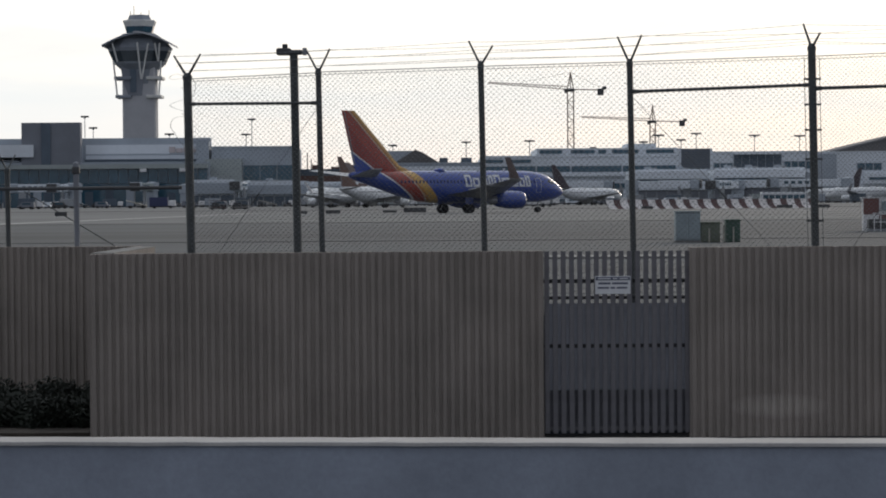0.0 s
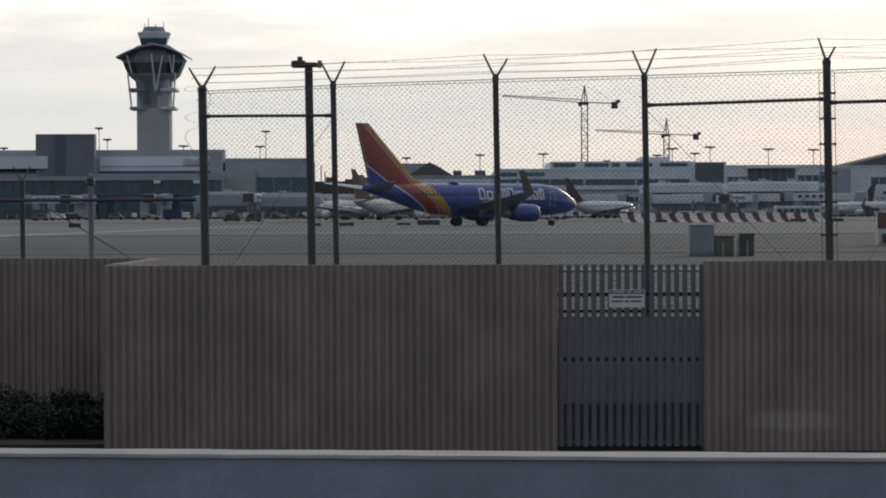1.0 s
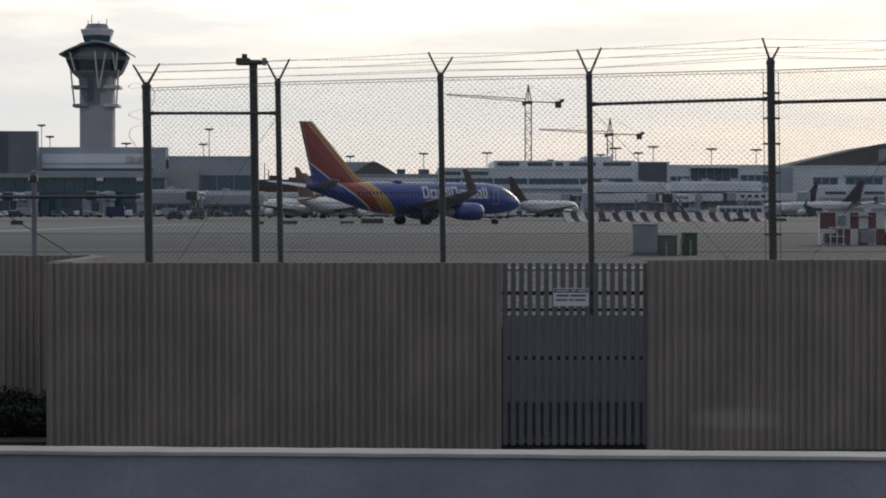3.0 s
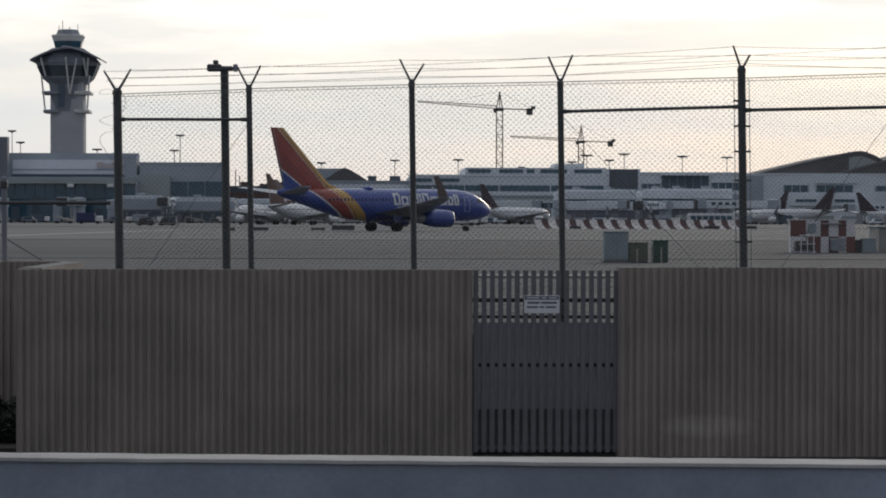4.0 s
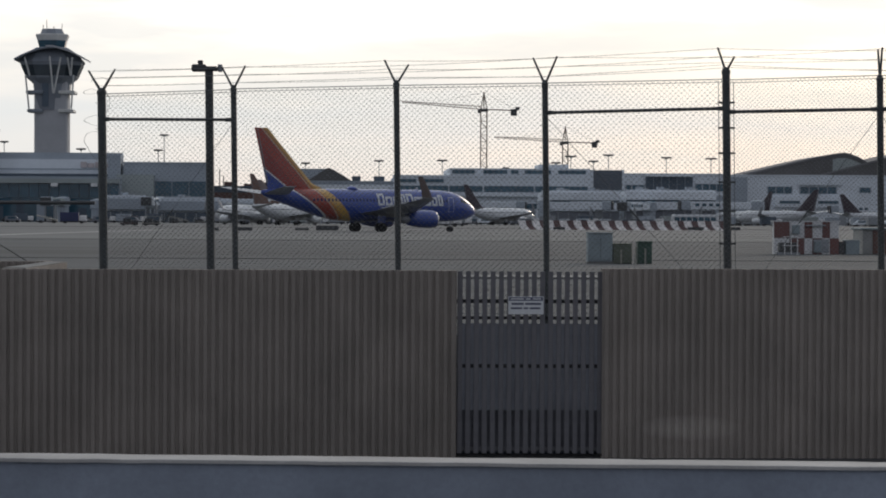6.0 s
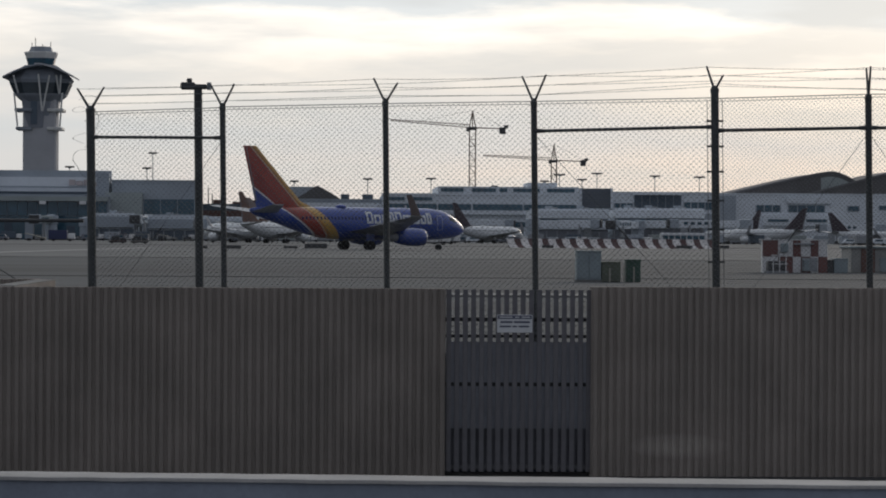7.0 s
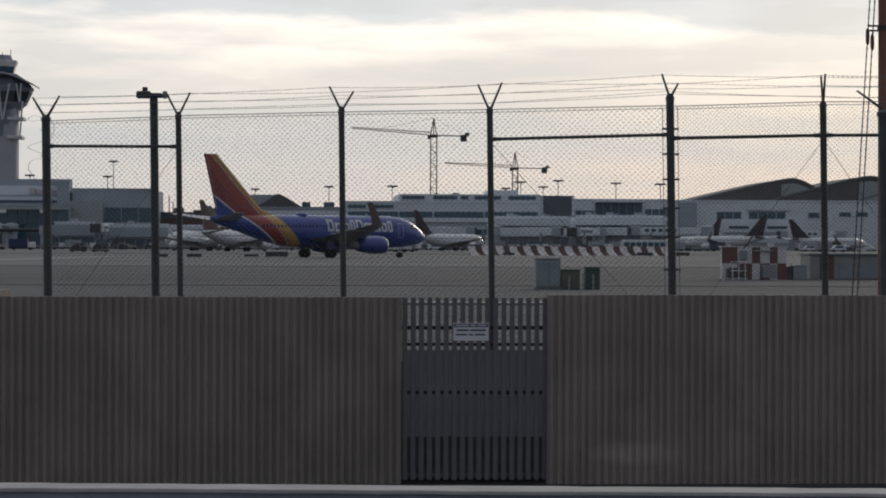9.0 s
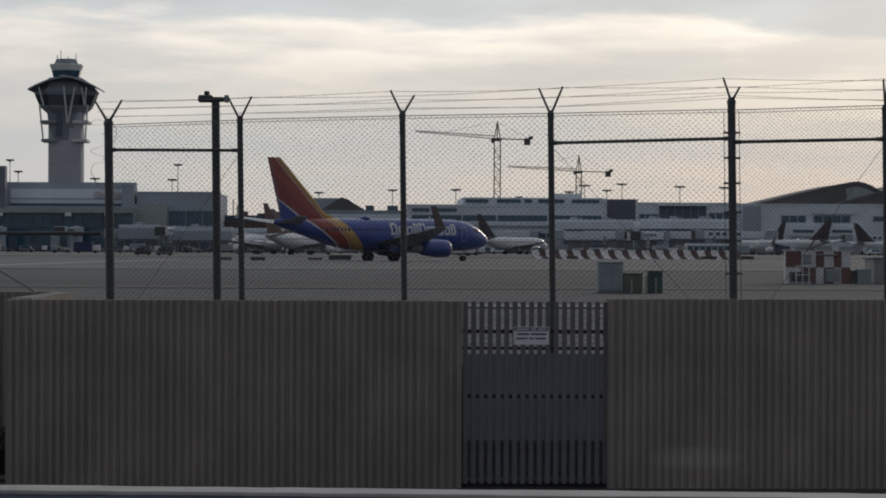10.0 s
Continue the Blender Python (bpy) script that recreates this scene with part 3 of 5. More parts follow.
# camera pole behind the fence
pole = thing("camera_pole", pose(-2.21, 37.6, HEAD), "dark steel pole with a small camera head on top", "pole")
bm = bmesh.new()
rod(bm, (0.05, 0, -0.45), (0.0, 0, 3.58), 0.062, n=14)
part("pole_pipe", bm, POST, pole)
part("camera_head", boxes((-0.26, -0.04, -0.06, 0.06, 3.55, 3.66), bevel=0.02), STEEL_D, pole)
part("head_plate", boxes((-0.07, 0.13, -0.08, 0.08, 3.56, 3.63), bevel=0.015), STEEL_D, pole)
part("camera_bracket", boxes((-0.17, -0.09, -0.03, 0.03, 3.66, 3.72), bevel=0.01), STEEL_D, pole)
part("junction_box", boxes((0.13, 0.2, -0.05, 0.05, 3.55, 3.66), bevel=0.01), GALV, pole)

# loose wires by the corner post
coil = thing("loose_wire", pose(-3.85, 37.9, HEAD), "loose curled barbed wire hanging off the corner post", "wire")
rnd = random.Random(5)
LOOPS = (((-0.02, 3.26), (-0.16, 3.30), (-0.27, 3.25), (-0.2, 3.22), (-0.04, 3.24)), ((-0.04, 2.92), (-0.15, 2.88), (-0.26, 2.83), (-0.18, 2.78), (-0.05, 2.74)),
         ((-0.02, 2.66), (-0.14, 2.65), (-0.23, 2.6), (-0.25, 2.5), (-0.2, 2.42), (-0.13, 2.3), (-0.05, 2.22)), ((-0.16, 3.4), (-0.06, 3.47), (0.06, 3.46), (0.13, 3.41)),
         ((0.06, 3.26), (0.11, 3.18), (0.13, 3.08), (0.09, 2.98), (0.06, 2.95)))
for loop in LOOPS:
    bm = bmesh.new()
    pts = [Vector((x + 0.01, rnd.uniform(-0.05, 0.05), z)) for x, z in loop]
    path = []
    for i in range(len(pts) - 1):
        p0, p1, p2, p3 = pts[max(0, i - 1)], pts[i], pts[i + 1], pts[min(len(pts) - 1, i + 2)]
        for k in range(5):
            t = k / 5
            path.append(0.5 * (2 * p1 + (p2 - p0) * t + (2 * p0 - 5 * p1 + 4 * p2 - p3) * t * t + (3 * p1 - p0 - 3 * p2 + p3) * t ** 3))
    path.append(pts[-1])
    loft(bm, [[p + 0.005 * Vector((math.cos(q), math.sin(q), 0.5 * math.sin(q))) for q in (0, 2.094, 4.189)] for p in path])
    part("strand", bm, WIRE, coil)

# fence on the recessed wall
back = thing("rear_fence", pose(0, 38.4, HEAD), "low run of dark fence behind the recessed wall", "fence")
for x, top, mat, r, arms, lab in ((-6.65, 3.62, POST, 0.04, True, "dark fence post with forked arms behind the recessed wall"), (-5.60, 3.70, PENT, 0.042, False, "galvanised steel fence post behind the recessed wall"),
                                  (-9.3, 3.65, POST, 0.04, True, "dark fence post with forked arms behind the recessed wall")):
    bm = bmesh.new()
    rod(bm, (0.02, 0, -0.45), (0, 0, top - HEAD), r, n=12)
    ob = part("fence_post", bm, mat, back, lab)
    ob.location = (x, 0, 0)
    part("post_cap", turned([(r * 1.15, -0.03), (r * 1.15, 0.02), (0.01, 0.05)], 12, Matrix.Translation((0, 0, top - HEAD))), mat, ob)
    if not arms:
        part("rail_clamp", boxes((-0.058, 0.058, -0.058, 0.058, top - HEAD - 0.14, top - HEAD - 0.03), bevel=0.015), STEEL_D, ob)
    if arms:
        for s in (-1, 1):
            bm = bmesh.new()
            rod(bm, (0, 0, top - HEAD), (s * 0.11, 0.1 * s, top - HEAD + 0.24), 0.014, 0.01, 5)
            part("arm", bm, mat, ob)
bm = bmesh.new()
rod(bm, (-14, 0, 1.58), (-3.95, -0.3, 1.59), 0.028, n=10)
part("rail", bm, STEEL_D, back)
bm = bmesh.new()
rod(bm, (-6.4, 0.03, 1.55), (-4.6, 0.03, 0.45), 0.008, n=5)
part("truss_rod", bm, POST, back)

# utility pole with two guy cables behind the fence
upole = thing("utility_pole", pose(8.22, 35.2, FOOT), "tall red-brown utility pole with two guy cables", "pole")
bm = bmesh.new()
rod(bm, (0, 0, -0.3), (-0.02, 0, 8.6), 0.070, 0.062, 16)
part("pole_shaft", bm, POLE_RED, upole, "red-brown weathered steel shaft")
CLAMP = 6.22 - FOOT
for dy in (-0.05, 0.05):
    bm = bmesh.new()
    rod(bm, (0.16, dy * 1.6, CLAMP - dy * 0.5), (-0.24, dy, CLAMP - dy * 0.6), 0.014, n=6)
    part("guy_bracket", bm, STEEL_D, upole)
part("clamp_band", turned([(0.074, -0.03), (0.08, -0.02), (0.08, 0.02), (0.074, 0.03)], 16, Matrix.Translation((-0.01, 0, CLAMP))), STEEL_D, upole)
for x in (-0.222, -0.150):
    way = Vector((0.0568, 0, 1.0))
    at = Vector((x, 0, CLAMP))
    bm = bmesh.new()
    rod(bm, at - way * CLAMP, at + way * 2.3, 0.008, n=6)
    # twisted strands swell the cable at even steps
    for k in range(60):
        c = at + way * (-CLAMP + 0.2 + k * 0.11)
        rod(bm, c - way * 0.012, c + way * 0.012, 0.013, n=5)
    cable = part("guy_cable", bm, STEEL_D, upole)
    c = at - way * (0.12 if x < -0.2 else 0.2)
    part("insulator", turned([(0.012, -0.12), (0.026, -0.08), (0.03, 0.0), (0.026, 0.08), (0.012, 0.12)], 10, Matrix.Translation(c)), BROWN, cable)
    part("anchor_eye", boxes((at.x - way.x * CLAMP - 0.03, at.x - way.x * CLAMP + 0.03, -0.03, 0.03, -0.1, 0.06), bevel=0.01), GALV, cable)

# ---- aircraft ----
def ring(x, zc, ry, rz, n=28, flat=0.0):
    return [(x, ry * math.cos(2 * math.pi * i / n), zc + rz * math.sin(2 * math.pi * i / n)) for i in range(n)]


HULL = [(-0.02, 2.55, 0.06, 0.06), (-0.25, 2.58, 0.45, 0.42), (-0.8, 2.68, 0.85, 0.82), (-1.6, 2.82, 1.22, 1.22), (-2.6, 3.02, 1.52, 1.58), (-3.8, 3.18, 1.74, 1.86),
        (-5.5, 3.26, 1.87, 2.0), (-8, 3.28, 1.88, 2.01), (-12, 3.28, 1.88, 2.01), (-16, 3.28, 1.88, 2.01), (-20, 3.28, 1.88, 2.01), (-22, 3.36, 1.84, 1.93),
        (-24, 3.55, 1.68, 1.73), (-26, 3.84, 1.42, 1.43), (-28, 4.16, 1.08, 1.10), (-30, 4.45, 0.72, 0.78), (-31.6, 4.66, 0.4, 0.46), (-32.2, 4.74, 0.16, 0.2)]


def hull_at(x):
    for a, b in zip(HULL, HULL[1:]):
        if b[0] <= x <= a[0]:
            f = (a[0] - x) / (a[0] - b[0])
            return [a[k] + (b[k] - a[k]) * f for k in range(4)]
    return HULL[-1]


def on_hull(bm, x0, x1, z0, z1, side, lift=0.012, nx=6, nz=6):
    """A thin patch that follows the side of the hull."""
    rows = []
    for i in range(nx + 1):
        x = x0 + (x1 - x0) * i / nx
        _, zc, ry, rz = hull_at(x)
        row = []
        for k in range(nz + 1):
            z = z0 + (z1 - z0) * k / nz
            s = max(-0.98, min(0.98, (z - zc) / rz))
            row.append(bm.verts.new((x, side * (ry * math.sqrt(1 - s * s) + lift), z)))
        rows.append(row)
    for a, b in zip(rows, rows[1:]):
        for k in range(nz):
            bm.faces.new((a[k], a[k + 1], b[k + 1], b[k]))


def wheel(parent, x, y, r, w):
    bm = turned([(r * 0.6, -w / 2), (r * 0.95, -w / 2), (r, -w / 4), (r, w / 4), (r * 0.95, w / 2), (r * 0.6, w / 2)], 20, pose(x, y, r, 90, 0, 0))
    t = part("wheel", bm, RUBBER, parent)
    part("hub", turned([(r * 0.58, -w * 0.45), (r * 0.58, w * 0.45)], 14, pose(x, y, r, 90, 0, 0)), AIR_GREY, t)


def airliner(name, m, label, hull, fin_mat, engine, wing_mat, lettered=False, group=""):
    ob = thing(name, m, label, "aircraft", group)
    bm = bmesh.new()
    loft(bm, [ring(*h) for h in HULL])
    body = part("fuselage", bm, hull, ob, smooth=True)
    # fin with its dorsal fillet
    bm = bmesh.new()
    slab(bm, [(-22.6, -31.2, 0, 5.0, 0.30, True), (-24.9, -31.5, 0, 5.9, 0.42, True), (-31.35, -33.2, 0, 12.55, 0.2, True)])
    fin = part("fin", bm, fin_mat, ob)
    bm = bmesh.new()
    slab(bm, [(-31.3, -31.42, 0, 5.9, 0.43, True), (-32.75, -32.85, 0, 12.4, 0.21, True)])
    part("rudder_hinge", bm, AIR_GREY, fin)
    for s in (-1, 1):
        bm = bmesh.new()
        slab(bm, [(-28.4, -32.2, s * 0.4, 4.55, 0.4, False), (-31.9, -33.6, s * 7.17, 5.35, 0.16, False)])
        part("stabiliser", bm, wing_mat, ob, smooth=False)
        bm = bmesh.new()
        slab(bm, [(-10.3, -18.9, s * 1.2, 2.15, 1.0, False), (-12.6, -18.9, s * 4.8, 2.55, 0.75, False), (-18.6, -20.4, s * 16.9, 3.95, 0.26, False),
                  (-19.1, -20.6, s * 17.25, 4.15, 0.18, False)])
        w = part("wing", bm, wing_mat, ob)
        bm = bmesh.new()
        slab(bm, [(-19.1, -20.6, s * 17.2, 4.1, 0.16, True), (-19.6, -20.85, s * 17.45, 4.8, 0.12, True), (-21.0, -21.8, s * 17.95, 6.6, 0.06, True)])
        part("winglet", bm, WINGLET if fin_mat is LIVERY else AIR_GREY, w)
        for fx, fy in ((-17.6, 6.6), (-18.6, 9.6), (-19.4, 12.6)):
            bm = bmesh.new()
            loft(bm, [[(fx + 1.6 - d, s * fy + rr * math.cos(a), 2.35 + fy * 0.085 + rr * 1.3 * math.sin(a)) for a in np.linspace(0, 5.236, 6)] for d, rr in ((0, 0.05), (0.8, 0.2), (2.0, 0.18), (3.2, 0.04))])
            part("flap_fairing", bm, wing_mat, w)
        bm = bmesh.new()
        n = 22
        prof = ((-10.05, 0.86), (-9.85, 0.97), (-10.0, 1.06), (-10.8, 1.14), (-12.1, 1.12), (-13.2, 0.96), (-13.9, 0.80), (-13.95, 0.6))
        loft(bm, [[(x, s * 4.83 + r * math.cos(2 * math.pi * i / n), 1.58 + r * math.sin(2 * math.pi * i / n) * (0.94 if math.sin(2 * math.pi * i / n) < 0 else 1)) for i in range(n)] for x, r in prof])
        e = part("engine", bm, engine, ob, smooth=True)
        bm = bmesh.new()
        loft(bm, [[(x, s * 4.83 + r * math.cos(2 * math.pi * i / n), 1.58 + r * math.sin(2 * math.pi * i / n)) for i in range(n)] for x, r in ((-10.03, 0.88), (-9.82, 0.975), (-10.02, 1.075))], caps=False)
        part("inlet_lip", bm, AIR_METAL, e, "bare metal inlet lip", smooth=True)
        part("fan", turned([(0.85, -0.02), (0.85, 0.02), (0.25, 0.08), (0.02, 0.4)], n, pose(-10.10, s * 4.83, 1.58, 0, 90, 0)), STEEL_D, e)
        bm = bmesh.new()
        loft(bm, [[(x, s * 4.83 + r * math.cos(2 * math.pi * i / 14), 1.58 + r * math.sin(2 * math.pi * i / 14)) for i in range(14)] for x, r in ((-13.6, 0.58), (-14.7, 0.42), (-15.2, 0.1))])
        part("exhaust_cone", bm, AIR_GREY, e)
        part("pylon", boxes((-14.9, -11.2, s * 4.83 - 0.2, s * 4.83 + 0.2, 2.2, 2.75), bevel=0.08), wing_mat, e)
        g = bmesh.new()
        rod(g, (-16.6, s * 2.86, 0.5), (-16.6, s * 2.5, 2.3), 0.12, n=8)
        rod(g, (-16.6, s * 2.86, 0.8), (-16.0, s * 1.6, 2.0), 0.07, n=6)
        leg = part("main_gear", g, AIR_GREY, ob)
        for d in (-0.43, 0.43):
            wheel(leg, -16.6, s * 2.86 + d, 0.55, 0.38)
        part("gear_door", boxes((-17.2, -16.0, s * 3.05 - 0.03, s * 3.05 + 0.03, 1.1, 1.95), bevel=0.02), hull if hull is not LIVERY else AIR_BLUE, leg)
        # cabin windows and cockpit panes follow the hull
        x = -5.6
        glazing = bmesh.new()
        while x > -25.6:
            if lettered:
                pane = bmesh.new()
                on_hull(pane, x, x - 0.25, 3.72, 4.06, s, 0.008, 1, 2)
                part("cabin_window", pane, PANE_BLUE, body)
            else:
                on_hull(glazing, x, x - 0.25, 3.72, 4.06, s, 0.008, 1, 2)
            x -= 0.508
        if lettered:
            glazing.free()
        else:
            tagged(part("cabin_glazing", glazing, AIR_GLASS, body), kind="stuff")
        for a, b, lo, hi in ((-1.75, -2.25, 3.55, 3.95), (-2.32, -2.85, 3.62, 4.12), (-2.92, -3.3, 3.72, 4.2)):
            pane = bmesh.new()
            on_hull(pane, a, b, lo, hi, s, 0.012, 2, 3)
            part("cockpit_pane", pane, AIR_GLASS, body)
        for dxx, zz0, zz1 in ((-4.6, 2.5, 4.35),):
            d = bmesh.new()
            t = 0.05
            for q in ((dxx, dxx - 0.86, zz1 - t, zz1), (dxx, dxx - 0.86, zz0, zz0 + t), (dxx, dxx - t, zz0, zz1), (dxx - 0.86 + t, dxx - 0.86, zz0, zz1)):
                on_hull(d, *q, s, 0.014, 2, 5)
            part("door_outline", d, AIR_WHITE if lettered else AIR_GREY, body)
        if lettered:
            # nine plain hollow blocks stand for the lettering
            x = -16.3
            for k, w_ in enumerate((0.98, 1.0, 1.0, 0.72, 1.0, 1.35, 0.98, 0.85, 0.72)):
                t = bmesh.new()
                hgt = (1.5, 1.12, 1.12, 1.45, 1.5, 1.12, 1.12, 1.12, 1.4)[k]
                st = 0.27
                z0 = 3.26
                for q in ((x, x + st, z0, z0 + hgt), (x + w_ - st, x + w_, z0, z0 + hgt), (x + st, x + w_ - st, z0, z0 + st), (x + st, x + w_ - st, z0 + hgt - st, z0 + hgt)):
                    on_hull(t, *q, s, 0.016, 2, 5)
                part("letter_block", t, AIR_WHITE, body, "plain white livery block")
                x += w_ + 0.17
    gear = bmesh.new()
    rod(gear, (-3.95, 0, 0.4), (-3.8, 0, 2.0), 0.09, n=8)
    leg = part("nose_gear", gear, AIR_GREY, ob)
    for d in (-0.2, 0.2):
        wheel(leg, -3.95, d, 0.35, 0.2)
    part("satellite_dome", turned([(0.75, 0), (0.7, 0.2), (0.4, 0.36), (0.05, 0.4)], 16, pose(-19.0, 0, 5.24)), hull if hull is not LIVERY else AIR_BLUE, body)
    part("antenna", boxes((-9.3, -9.0, -0.03, 0.03, 5.25, 5.6)), AIR_WHITE, body)
    part("antenna", boxes((-13.3, -13.0, -0.03, 0.03, 5.25, 5.5)), AIR_WHITE, body)
    return ob


airliner("jet_airliner", pose(15.05, 316.0, AIR + 0.02, 0, 0, 34.0) @ Matrix.Scale(0.98, 4), "blue twin-jet airliner with red, orange and yellow tail stripes", LIVERY, LIVERY, AIR_BLUE, AIR_GREY, lettered=True)

# ---- control tower ----
tower = thing("control_tower", pose(-137.9, 1150, AIR), "tall concrete airport control tower with a flared cab", "control tower")
part("shaft", boxes((-7.5, 7.5, -6, 6, 0, 66), bevel=0.8), TOWER_C, tower)
bm = bmesh.new()
loft(bm, [[(a, -6.4, z), (b, -6.4, z), (b, -6.0, z), (a, -6.0, z)] for a, b, z in ((-4.6, 1.6, 50.6), (-6.6, 2.0, 56), (-8.2, 2.4, 66))])
part("neck_cladding", bm, PENT, tower, "dark clad neck below the cab")
part("neck_glazing", boxes((-3.9, -0.9, -6.7, -6.4, 52, 66)), BUILD_DARK, tower)
bm = bmesh.new()
loft(bm, [[(sx * r, sy * r * 0.8, z) for sx, sy in ((-1, -0.55), (-0.55, -1), (0.55, -1), (1, -0.55), (1, 0.55), (0.55, 1), (-0.55, 1), (-1, 0.55))] for r, z in ((7.6, 56), (8.2, 62.5), (11.2, 65.2), (13.7, 71.4), (14.3, 72.4), (11, 76.4), (7, 79.0))])
part("flared_office", bm, TOWER_M, tower)
bm = bmesh.new()
loft(bm, [[(sx * r, sy * r * 0.8, z) for sx, sy in ((-1, -0.55), (-0.55, -1), (0.55, -1), (1, -0.55), (1, 0.55), (0.55, 1), (-0.55, 1), (-1, 0.55))] for r, z in ((11.6, 66.0), (13.6, 70.8))])
part("office_glazing", bm, TOWER_G, tower)
# two curved wing roofs with a notch between them
# the right roof's paler skin paints in the light that side catches
for x0, x1, y, lift, skin in ((-15.8, 2.0, -13.0, 0.0, TOWER_M), (-1.5, 16.2, -13.8, 0.5, TOWER_C)):
    bm = bmesh.new()
    rows_r = []
    for k in range(13):
        x = x0 + (x1 - x0) * k / 12
        z = 78.7 + lift - 5.6 * (abs(x) / 15.8) ** 1.6
        rows_r.append([(x, y, z - 0.5), (x, y, z + 0.25), (x, 11, z + 0.25), (x, 11, z - 0.5)])
    loft(bm, rows_r)
    part("curved_roof", bm, skin, tower)
part("cab_floor", turned([(6.6, 77.6), (6.6, 78.6), (6.3, 79.2)], 8, pose(0, 0, 0, 0, 0, 22.5)), STEEL_W, tower)
part("cab_glass", turned([(6.2, 79.2), (7.0, 82.2)], 8, pose(0, 0, 0, 0, 0, 22.5)), GLASS, tower)
part("cab_band", turned([(7.0, 82.2), (7.9, 84.6), (7.7, 85.1)], 8, pose(0, 0, 0, 0, 0, 22.5)), STEEL_W, tower)
part("cab_roof", turned([(5.9, 85.1), (5.3, 86.2), (5.0, 87.0), (4.7, 87.5)], 8, pose(0, 0, 0, 0, 0, 22.5)), TOWER_M, tower)
for x, h in ((-4.2, 1.8), (-2.6, 4.2), (0.6, 1.2), (4.3, 2.4)):
    bm = bmesh.new()
    rod(bm, (x, 0, 87.2), (x, 0, 87.6 + h), 0.16, n=5)
    part("antenna", bm, STEEL_D, tower)
for z, w, a, b in ((58.6, 11.0, -1, 1), (50.2, 10.4, -1, 1)):
    for s in (-1, 1):
        bm = bmesh.new()
        x0, x1 = (-w, -3.2) if s < 0 else (3.6, w)
        box(bm, x0, x1, -8.2, 4, z - 0.8, z + 0.7, 0.3)
        part("ring_balcony", bm, STEEL_W if s > 0 else TOWER_M, tower)
for x0, z0, x1, z1 in ((1.5, 58, 0.2, 74.5), (1.8, 58, 5.2, 74), (9.2, 66, 8.2, 74), (9.4, 66, 10.4, 74), (-9.4, 51, -10.6, 66), (9.6, 51, 11.0, 66), (-9.2, 66, -11.0, 74)):
    bm = bmesh.new()
    rod(bm, (x0, -9.2, z0), (x1, -12.4, z1), 0.42, n=6)
    part("strut", bm, STEEL_W, tower, "white steel strut")


# ---- terminals ----
def building(name, x0, x1, y, depth, top, mat, label, cat="terminal"):
    ob = thing(name, pose(x0, y, AIR), label, cat)
    w, h = x1 - x0, top - AIR
    part("main_block", boxes((0, w, 0, depth, 0, h)), mat, ob)
    part("parapet_trim", boxes((-0.3, w + 0.3, -0.35, 0.5, h, h + 0.7)), mat, ob)
    return ob


def window_row(ob, x0, x1, z0, z1, bays, out=0.25, mull=0.25, pane=None):
    w = (x1 - x0) / bays
    for k in range(bays):
        part("window", boxes((x0 + k * w + mull, x0 + (k + 1) * w - mull, -out, 0.0, z0, z1)), pane or GLASS, ob)
    for k in range(bays + 1):
        part("mullion", boxes((x0 + k * w - mull * 0.8, x0 + k * w + mull * 0.8, -out - 0.15, 0.0, z0 - 0.2, z1 + 0.2)), BUILD_GREY, ob)


t1 = building("terminal_left", -200, -92.9, 1000, 60, 18.9, BUILD_GREY, "grey airport terminal with a long dark glass concourse")
part("upper_storey", boxes((0, 106.5, 14, 19, 17.2, 27.9)), BUILD_GREY, t1)
part("upper_cladding", boxes((56.3, 106.3, 13.2, 14, 19.4, 25.2)), BUILD_WHITE, t1, "pale clad upper wall")
part("cladding_band", boxes((56.3, 106.3, 12.9, 13.2, 21.0, 21.5)), BUILD_GREY, t1)
part("ledge", boxes((-0.5, 106.9, -2.5, 1.0, 15.4, 17.1)), BUILD_TAN, t1)
# solid dark strip that paints the shade below the upper cladding
part("ledge_shadow_gap", boxes((56.0, 106.5, 12.6, 13.1, 18.5, 19.3)), BUILD_DARK, t1)
part("pale_annex", boxes((0, 37.6, -2.0, 14, 20.2, 25.1)), BUILD_WHITE, t1)
part("annex_roof", boxes((0, 40, 2, 12, 17.1, 19.0), bevel=0.5), BUILD_GREY, t1)
pent = part("plant_room", boxes((32.7, 56.1, -0.5, 5.0, 17.1, 33.9)), PENT, t1, "dark plant room block")
part("plant_room_slot", boxes((40.6, 44.3, -1.0, -0.5, 17.1, 33.9)), BUILD_DARK, pent)
for k in range(27):
    part("window", boxes((k * 3.95 + 0.2, k * 3.95 + 3.75, -0.6, 0, 9.6, 15.2)), GLASS, t1)
part("lower_front", boxes((0, 107, -0.3, 0, 0.2, 9.4)), GLASS, t1, "dark glazed lower front")
for k in range(26):
    part("lower_bay", boxes((k * 4.1 + 0.3, k * 4.1 + 3.5, -0.4, 0, 0.3, 8.4 - (k * 7 % 5) * 0.7)), (BUILD_DARK, GLASS, BUILD_DARK, GLASS)[k % 4] if k % 9 else BUILD_GREY, t1)
for a, b, z0, z1 in ((90, 92.4, 21.9, 24.2), (92.8, 95.4, 21.9, 23.6), (95.8, 98.2, 21.9, 24.2), (98.6, 102, 21.9, 23.4)):
    part("sign_bar", boxes((a, b, 12.3, 12.88, z0, z1)), FADED, t1, "faded red sign bar")
for x in (54.4, 81.3, 97.0):
    part("wall_lamp", boxes((x - 1.3, x + 1.3, -3.6, -2.5, 14.0, 15.3), bevel=0.15), WHITE, t1, "white boxy wall lamp housing")

